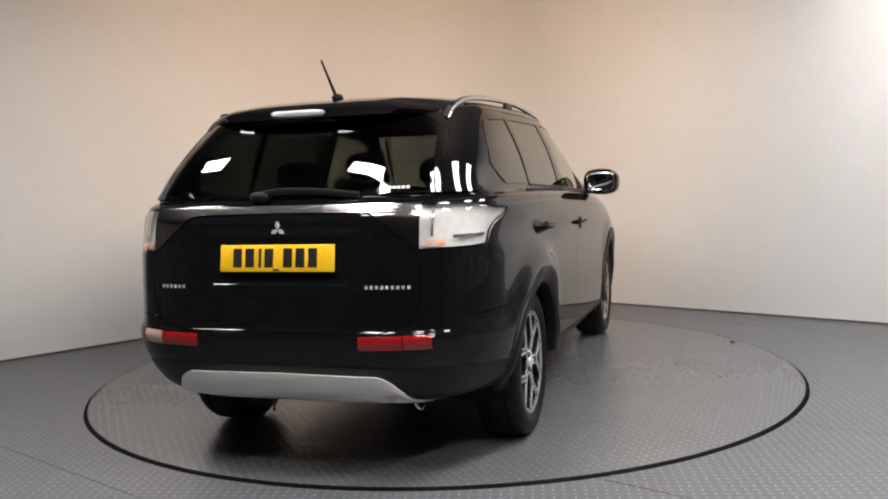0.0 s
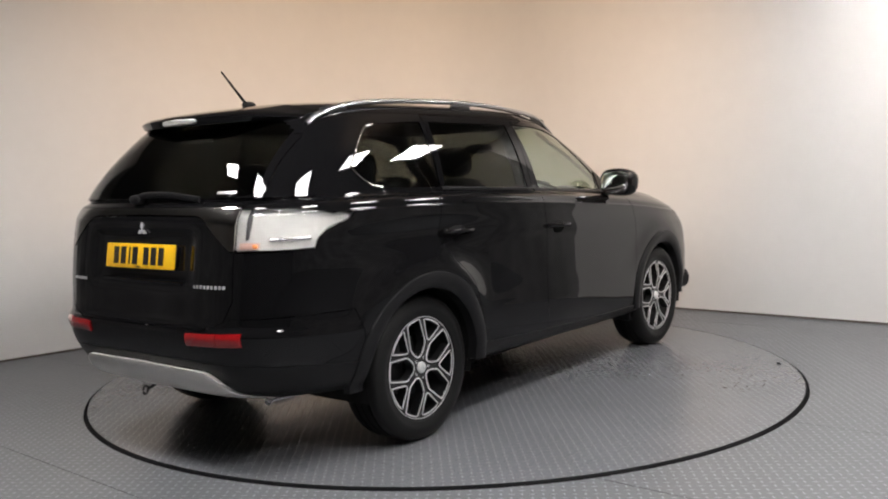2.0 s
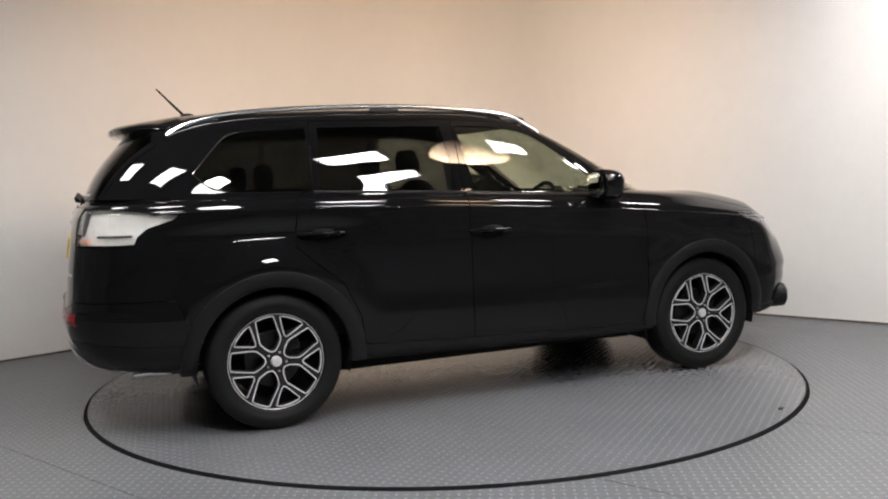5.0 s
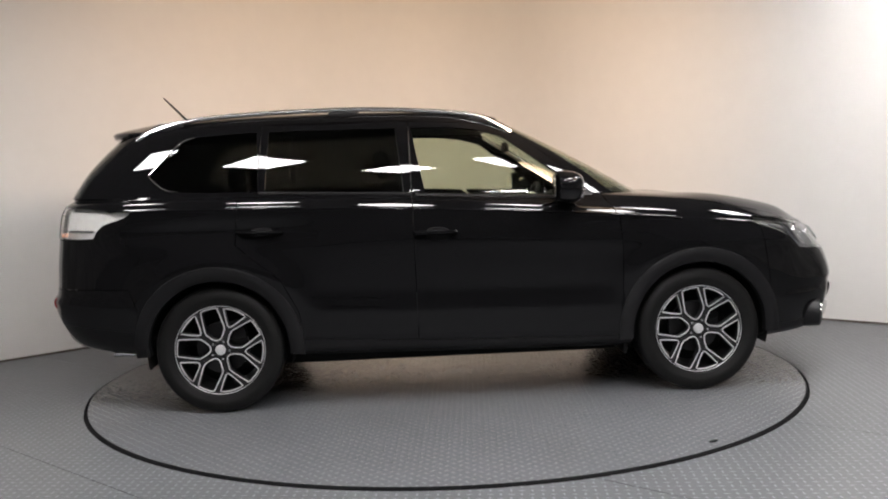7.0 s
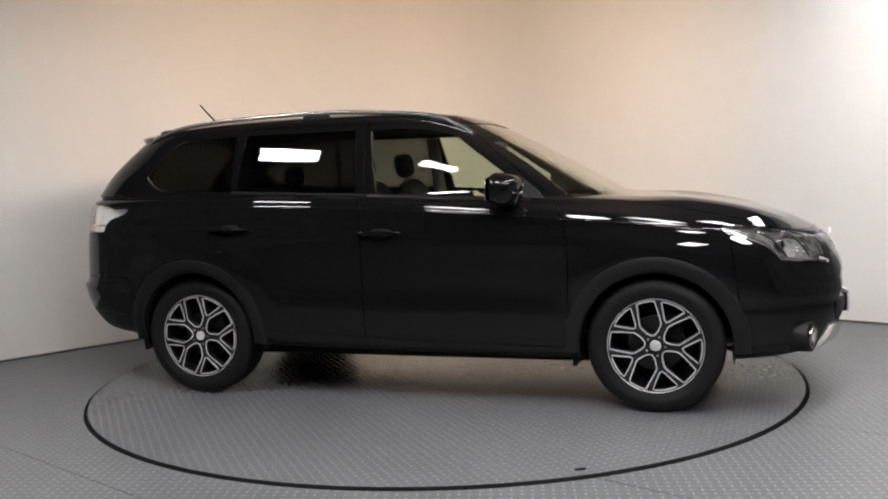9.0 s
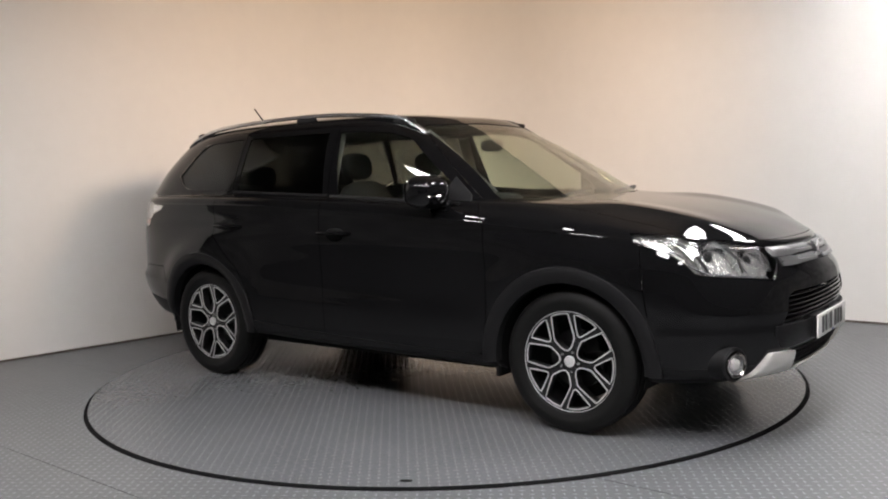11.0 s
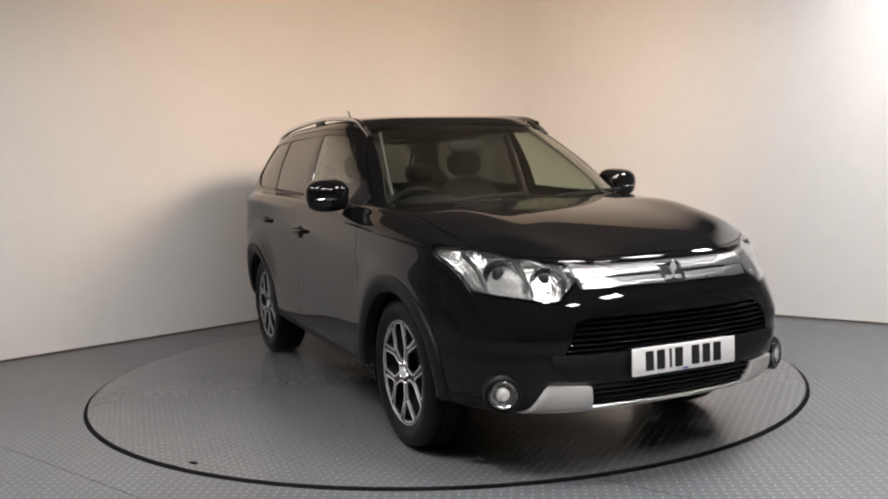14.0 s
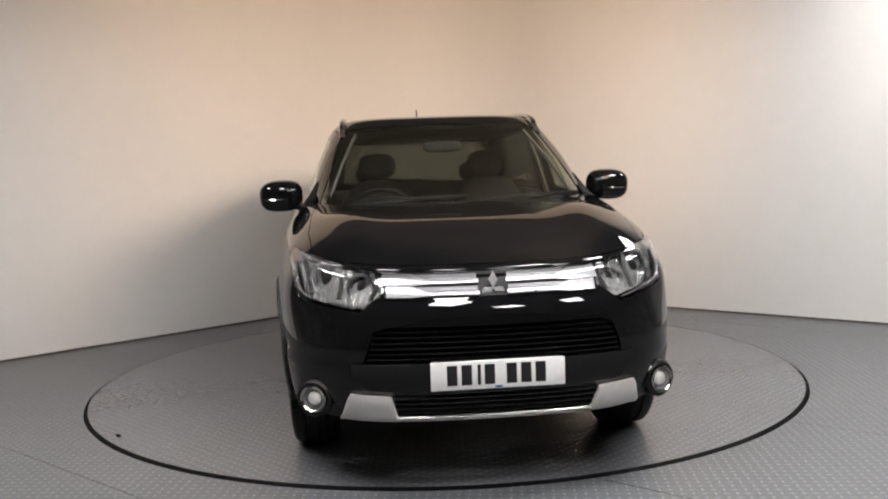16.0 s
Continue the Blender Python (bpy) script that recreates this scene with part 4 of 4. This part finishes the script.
        tilt = pose(fx - 0.018, -0.716, 0.392, 0, 0, -24) @ Matrix.Scale(0.95, 4)
        ringbm = lathe(bmesh.new(), [(0.050, -0.03), (0.050, 0.006), (0.056, 0.012), (0.060, 0.010), (0.062, 0.0), (0.062, -0.03)], "x", 40)
        bowl = lathe(bmesh.new(), [(0.0005, -0.028), (0.026, -0.024), (0.042, -0.008), (0.049, 0.002)], "x", 40)
        lensbm = superell(bmesh.new(), (0.006, 0, 0), (0.004, 0.048, 0.048), 2.0, 28, 14)
        for b in (ringbm, bowl, lensbm):
            b.transform(tilt)
            if k < 0:
                flip(b)
        fog = part("fog_lamp", ringbm, M_SATIN, car, "round fog lamp with a chrome ring")
        part("lamp_dish", bowl, M_INLAY, fog)
        eye = superell(bmesh.new(), (-0.006, 0, 0), (0.014, 0.028, 0.028), 2.2, 24, 12)
        eye.transform(tilt)
        part("bulb", eye if k > 0 else flip(eye), M_WHITE_LENS, fog, "bright lamp eye")
        pod = lathe(bmesh.new(), [(0.062, -0.12), (0.063, 0.000), (0.070, 0.004), (0.080, -0.004), (0.088, -0.12)], "x", 40)
        pod.transform(tilt)
        part("lamp_pod", pod if k > 0 else flip(pod), M_CLAD, fog, "round black lamp pod")
        panes.append(part("fog_lens", lensbm, M_LENS, fog))
        # rear reflector
        for y0, y1, m, nm in ((-0.545, -0.365, M_RED, "red_reflector"), (-0.655, -0.549, M_RED if k > 0 else M_PINK, "bumper_lamp")):
            bm = band(np.linspace(y0, y1, 12), lambda y: 0.590 + (-0.335 - y) * 0.02, lambda y: 0.644 + (-0.335 - y) * 0.03, at_rear, (-1, 0, 0), 0.008, 0.012, 5, 0.5)
            part(nm, bm if k > 0 else flip(bm), m, bumper, "red rear bumper reflector" if m is M_RED else "pale reversing lamp")
        # badges on the tailgate: plain raised bars
        for i in range(9 if k > 0 else 6):
            y = -0.572 + i * 0.0215 if k > 0 else 0.435 + i * 0.0215
            bm = band(np.linspace(y, y + 0.012, 3), lambda t: 0.830, lambda t: 0.844, at_rear, (-1, 0, 0), 0.0018, 0.003, 3)
            part("badge_bar", bm, M_CUT, gate, "small silver badge bar")
    # grille slats
    for i in range(6):
        z = 0.566 + i * 0.021
        half = lin(z, (0.545, 0.505), (0.672, 0.462), (0.69, 0.43))
        bm = band(np.linspace(-half, half, 30), lambda t: z - 0.005, lambda t: z + 0.005, lambda t, h: at_front(t, h) - Vector((0.016, 0, 0)), (1, 0, 0), 0.008, 0.014, 4)
        part("slat", bm, M_PAINT, grille, "glossy black slat")
    # two bars of the upper grille, in halves beside the emblem: a bright lower edge that widens to a full-height end, and a grey inlay
    for s in (1, -1):
        for z0, z1, half in ((0.849, 0.882, 0.425), (0.806, 0.838, 0.412)):
            widen = lambda t: max(0.0, min(1.0, (t - 0.255) / 0.055))
            bm = band(np.linspace(0.055, half, 40), lambda t: z0 - 0.004 * widen(t), lambda t: z0 + 0.014 + (z1 + 0.003 - z0 - 0.014) * widen(t),
                      at_front, (1, 0, 0), 0.014, 0.01, 6, 0.12)
            part("grille_bar", bm if s > 0 else flip(bm), M_BAR, car, "chrome grille bar")
            bm = band(np.linspace(0.060, 0.300, 24), lambda t: z0 + 0.010, lambda t: z1, at_front, (1, 0, 0), 0.009, 0.008, 5, 0.2)
            part("grille_inlay", bm if s > 0 else flip(bm), M_INLAY, car, "dull grey inlay of the grille bar")
    back = band(np.linspace(-0.42, 0.42, 30), lambda t: 0.800, lambda t: 0.888, at_front, (1, 0, 0), 0.003, 0.004, 4, 0.1)
    part("grille_backing", back, M_CLAD, car)
    # emblems: three plain lozenges in a ring of three
    for place, xdir, mat_e, size, host in (((front_x(0, 0.845) + 0.016, 0, 0.842), 1, M_CUT, 0.041, car), ((min(rear_x(0, 1.06), rear_x(0, 1.115)) - 0.006, 0, 1.082), -1, M_CUT, 0.023, gate)):
        for i in range(3):
            bm = bmesh.new()
            a = radians(90 + 120 * i)
            loz = [(0, 0), (0.58, 1.0), (0, 2.0), (-0.58, 1.0)]
            prism(bm, [(size * 0.75 * (x * math.cos(a - math.pi / 2) - y * math.sin(a - math.pi / 2)), size * 0.75 * (x * math.sin(a - math.pi / 2) + y * math.cos(a - math.pi / 2))) for x, y in loz],
                  0.006, Matrix(((0, 0, xdir, place[0]), (1, 0, 0, place[1]), (0, 1, 0, place[2] - 0.012), (0, 0, 0, 1))))
            part("emblem_lozenge", bm, mat_e, host, "chrome lozenge of the emblem")
    # number plates with plain bars
    for name, x, z, m, way, tilt in (("front_plate", 2.325, 0.505, M_WHITE, 1, 0), ("rear_plate", rear_x(0.0, 0.954) - 0.024, 0.954, M_YELLOW, -1, 9)):
        bm = box(bmesh.new(), -0.004, 0.004, -0.26, 0.26, -0.0555, 0.0555, 0.0035)
        plate = part(name, bm, m, car, ("white" if way > 0 else "yellow") + " number plate with plain dark bars")
        plate.matrix_basis = pose(x, 0, z, 0, tilt, 0)
        for i in range(7):
            y = (-0.178, -0.122, -0.074, -0.033, 0.052, 0.108, 0.164)[i] * way
            w = 0.006 if i == 2 else 0.020
            b = box(bmesh.new(), 0.0042 * way - 0.0008, 0.0042 * way + 0.0008, y - w, y + w, -0.038, 0.040)
            part("plate_bar", b, M_INK, plate)
        b = box(bmesh.new(), 0.0042 * way - 0.0008, 0.0042 * way + 0.0008, -0.014, 0.014, -0.052, -0.044)
        part("plate_mark", b, M_BLUE if way > 0 else M_INK, plate)
    back = box(bmesh.new(), rear_x(0.0, 0.954) - 0.019, rear_x(0.0, 0.954) + 0.01, -0.24, 0.24, 0.91, 0.998, 0.004)
    part("plate_plinth", back, M_CLAD, gate)
    hold = box(bmesh.new(), 2.235, 2.3195, -0.25, 0.25, 0.452, 0.556, 0.006)
    part("plate_holder", hold, M_CLAD, car)
    # bumper bar between the grilles and the lower intake
    bm = band(np.linspace(-0.56, 0.56, 40), lambda t: lin(abs(t), (0, 0.440), (0.5, 0.440), (0.56, 0.50)), lambda t: 0.548, at_front, (1, 0, 0), 0.010, 0.02, 6, 0.5)
    part("bumper_bar", bm, M_CLAD, car, "matt black bumper bar")
    for i in range(4):
        z = 0.345 + i * 0.022
        bm = band(np.linspace(-0.40, 0.40, 24), lambda t: z - 0.004, lambda t: z + 0.005, at_front, (1, 0, 0), 0.012, 0.01, 4)
        part("intake_slat", bm, M_CLAD, car)
    # silver skid plates
    bm = band(np.linspace(-0.40, 0.40, 40), lambda t: 0.296, lambda t: 0.330, at_front, (1, 0, 0), 0.030, 0.02, 8, 0.5)
    part("front_skid_bar", bm, M_SKID, car, "silver front skid bar")
    for s in (1, -1):
        bm = band(np.linspace(-0.615, -0.385, 20), lambda t: lin(t, (-0.615, 0.292), (-0.42, 0.294), (-0.385, 0.296)), lambda t: lin(t, (-0.615, 0.300), (-0.572, 0.428), (-0.41, 0.420), (-0.385, 0.332)),
                  at_front, (1, 0, 0), 0.032, 0.02, 8, 0.35)
        part("skid_wing", bm if s > 0 else flip(bm), M_SKID, car, "silver corner piece of the front skid plate")
    bm = band(np.linspace(-0.605, 0.605, 60), lambda t: lin(abs(t), (0, 0.345), (0.45, 0.340), (0.56, 0.320), (0.605, 0.312)), lambda t: lin(abs(t), (0, 0.484), (0.43, 0.478), (0.475, 0.455), (0.535, 0.375), (0.605, 0.330)),
              at_rear, (-1, 0, 0), 0.030, 0.02, 8, 0.35)
    part("rear_skid_plate", bm, M_SKID, car, "wide silver rear skid plate")
    # tailgate lip, spoiler, high brake lamp, wiper
    sp = bmesh.new()
    cols = []
    for i in range(41):
        y = -0.56 + 1.12 * i / 40
        e = (abs(y) / 0.56) ** 2.4
        zt, xs = top_z(-1.70, y) + 0.003, rear_x(y, 1.545)
        tip, thick = xs - 0.085 * (1 - e) - 0.004, 0.012 + 0.030 * (1 - e)
        zb = top_z(min(xs + 0.06, -1.72), y) - 0.012
        cols.append([sp.verts.new(p) for p in ((-1.70, y, zt), ((tip - 1.70) / 2 - 0.01, y, max(zb, zt - 0.035) + 0.010), (tip + 0.012, y, zb + 0.004), (tip, y, zb - 0.006),
                                               (tip + 0.012, y, zb - thick), (xs + 0.02, y, zb - thick - 0.012), (-1.70, y, zt - 0.05))])
    for a, b in zip(cols, cols[1:]):
        for j in range(7):
            sp.faces.new((a[j], b[j], b[(j + 1) % 7], a[(j + 1) % 7]))
    sp.faces.new(cols[0])
    sp.faces.new(cols[-1][::-1])
    bmesh.ops.recalc_face_normals(sp, faces=sp.faces)
    spoiler = part("spoiler", sp, M_PAINT, gate, "glossy black roof spoiler", 50)
    bl = superell(bmesh.new(), (rear_x(0, 1.545) - 0.076, 0, top_z(rear_x(0, 1.545) + 0.06, 0) - 0.034), (0.022, 0.128, 0.016), 3.5, 32, 12)
    part("high_brake_lamp", bl, M_WHITE_LENS, gate, "pale clear high brake lamp")
    wp = tube(bmesh.new(), spline([(-2.205, 0.10, 1.205), (-2.210, 0.03, 1.222), (-2.205, -0.14, 1.222), (-2.190, -0.34, 1.200)], 6), 0.010, 0.014, 8)
    wiper = part("rear_wiper", wp, M_CLAD, gate, "black rear wiper")
    part("wiper_boss", superell(bmesh.new(), (-2.205, 0.10, 1.203), (0.025, 0.045, 0.022), 2.4, 20, 10), M_CLAD, wiper)
    for i in range(6):
        y = -0.545 + i * 0.018
        bm = band(np.linspace(y, y + 0.011, 3), lambda t: 1.222, lambda t: 1.232, at_rear, (-1, 0, 0), 0.0015, 0.002, 3)
        part("screen_mark", bm, M_CUT, rs, "tiny pale mark on the rear screen")
    # front wipers in the scuttle
    for y in (-0.42, 0.18):
        wp = tube(bmesh.new(), spline([(1.08, y, 1.128), (1.055, y + 0.2, 1.142), (1.00, y + 0.48, 1.150)], 6), 0.008, 0.012, 8)
        part("front_wiper", wp, M_CLAD, car)
    # aerial
    an = tube(bmesh.new(), [(-1.615, 0, 1.645), (-1.66, 0, 1.692), (-1.765, 0, 1.803)], 0.007, 0.007, 8, Vector((0, 1, 0)), (1.2, 1.0, 0.6))
    aerial = part("aerial", an, M_RUBBER, car, "short black roof aerial")
    part("aerial_foot", superell(bmesh.new(), (-1.605, 0, 1.648), (0.040, 0.022, 0.018), 2.3, 20, 10), M_CLAD, aerial)
    # ledge under the rear plate
    bm = band(np.linspace(-0.30, 0.30, 40), lambda t: 0.836, lambda t: 0.850, at_rear, (-1, 0, 0), 0.006, 0.012, 8, 0.6)
    part("plate_ledge", bm, M_PAINT, gate, "glossy black ledge under the plate")
    # underside, exhaust, towing eye
    loop = [(-2.25 + 0.019 * math.cos(a), 0.06 + 0.010 * math.cos(a), 0.332 + 0.019 * math.sin(a)) for a in np.linspace(0, 2 * math.pi, 21)]
    eye = part("towing_eye", tube(bmesh.new(), loop, 0.005, 0.005, 8), M_MATT, car, "small dark towing eye")
    part("eye_stem", tube(bmesh.new(), [(-2.232, 0.07, 0.332), (-2.16, 0.09, 0.345)], 0.007, 0.007, 8), M_MATT, eye)
    ub = box(bmesh.new(), -1.62, 1.66, -0.64, 0.64, 0.215, 0.36, 0.03)
    part("underbody", ub, M_MATT, car)
    ex = lathe(bmesh.new(), [(0.012, -0.03), (0.022, -0.05), (0.024, -0.05), (0.024, 0.14), (0.012, 0.14)], "x", 24, (-1.96, -0.50, 0.300))
    part("exhaust_pipe", ex, M_CHROME, car, "chrome exhaust tip")
    sil = box(bmesh.new(), -1.88, -1.5, -0.45, 0.10, 0.26, 0.34, 0.03)
    part("silencer", sil, M_MATT, car)
    build_cabin(car, P)
    for ob in panes:
        ob.visible_shadow = False
    return car


def build_cabin(car, P):
    part("headliner", panel(P["roof"], gap=0.0, thick=0.01, push=0.035), M_LINER, car, "dark cloth headliner")
    for k in (1, -1):
        y = -0.37 * k
        seat = bmesh.new()
        superell(seat, (0.02, y, 0.62), (0.27, 0.25, 0.11), 3.2)
        fs = part("front_seat", seat, M_SEAT, car, "dark cloth front seat")
        part("backrest", superell(bmesh.new(), (-0.30, y, 0.92), (0.085, 0.245, 0.33), 3.0, 28, 16, pose(0, 0, 0, 0, -14, 0)), M_SEAT, fs)
        part("headrest", superell(bmesh.new(), (-0.415, y, 1.335), (0.05, 0.125, 0.085), 2.8, 24, 14, pose(0, 0, 0, 0, -10, 0)), M_SEAT, fs)
        for dy in (-0.05, 0.05):
            part("headrest_post", tube(bmesh.new(), [(-0.37, y + dy, 1.18), (-0.405, y + dy, 1.29)], 0.007), M_CHROME, fs)
        # door cards and pillar trims
        for x0, x1 in ((-0.22, 0.82), (-1.05, -0.28)):
            part("door_card", box(bmesh.new(), x0, x1, min(-0.80 * k, -0.765 * k), max(-0.80 * k, -0.765 * k), 0.45, 1.10, 0.012), M_DASH, car)
        bp = tube(bmesh.new(), [(-0.275, -0.765 * k, 1.12), (-0.285, -0.70 * k, 1.34), (-0.29, -0.635 * k, 1.52)], 0.045, 0.018, 10, Vector((0, 1, 0)))
        part("pillar_trim", bp, M_TRIM, car, "pale grey pillar trim")
        ap = tube(bmesh.new(), [(0.83, -0.655 * k, 1.16), (0.55, -0.585 * k, 1.35), (0.28, -0.505 * k, 1.515)], 0.013, 0.009, 10, Vector((0, 1, 0)))
        part("pillar_trim", ap, M_TRIM, car, "pale grey pillar trim")
    bench = superell(bmesh.new(), (-0.86, 0, 0.64), (0.25, 0.64, 0.11), 4.0)
    rb = part("rear_bench", bench, M_SEAT, car, "dark cloth rear bench")
    part("backrest", superell(bmesh.new(), (-1.16, 0, 0.92), (0.09, 0.64, 0.30), 4.0, 32, 16, pose(0, 0, 0, 0, -14, 0)), M_SEAT, rb)
    for y in (-0.40, 0.40):
        part("headrest", superell(bmesh.new(), (-1.27, y, 1.285), (0.045, 0.12, 0.075), 2.8, 24, 14), M_SEAT, rb)
    dash = superell(bmesh.new(), (0.83, 0, 0.96), (0.22, 0.70, 0.155), 4.0, 40, 18)
    d = part("dashboard", dash, M_DASH, car, "dark dashboard")
    part("binnacle", superell(bmesh.new(), (0.66, -0.37, 1.105), (0.10, 0.17, 0.050), 2.6), M_DASH, d)
    sw = bmesh.new()
    lathe(sw, [(0.178 + 0.014 * math.cos(2 * math.pi * i / 10), 0.014 * math.sin(2 * math.pi * i / 10)) for i in range(11)], "x", 40)
    superell(sw, (0, 0, 0), (0.03, 0.065, 0.055), 2.5)
    box(sw, -0.012, 0.012, -0.17, 0.17, -0.014, 0.014, 0.004)
    sw.transform(pose(0.44, -0.37, 1.03, 0, 24, 0))
    part("steering_wheel", sw, M_DASH, car, "black steering wheel")
    im = superell(bmesh.new(), (0.37, 0, 1.43), (0.018, 0.115, 0.034), 3.0)
    part("interior_mirror", im, M_DASH, car)
    part("cabin_floor", box(bmesh.new(), -2.0, 1.0, -0.72, 0.72, 0.36, 0.42, 0.01), M_MATT, car)
    bulk = box(bmesh.new(), 0.96, 1.02, -0.70, 0.70, 0.36, 1.06, 0.01)
    part("bulkhead", bulk, M_MATT, car)


# ---------------------------------------------------------------- build all
build_room()
build_floor()
TABLE = build_turntable()
build_lights()
build_warm_lamp()
CAR = build_car()


def motions():
    table, car = [], []
    for t, a in TURN:
        spin = pose(0, 0, 0, 0, 0, a)
        table.append((t, spin))
        car.append((t, spin @ pose(*CAR_ON_TABLE, 0.0, 0, 0, 0)))
    walk(TABLE, table)
    walk(CAR, car)


motions()
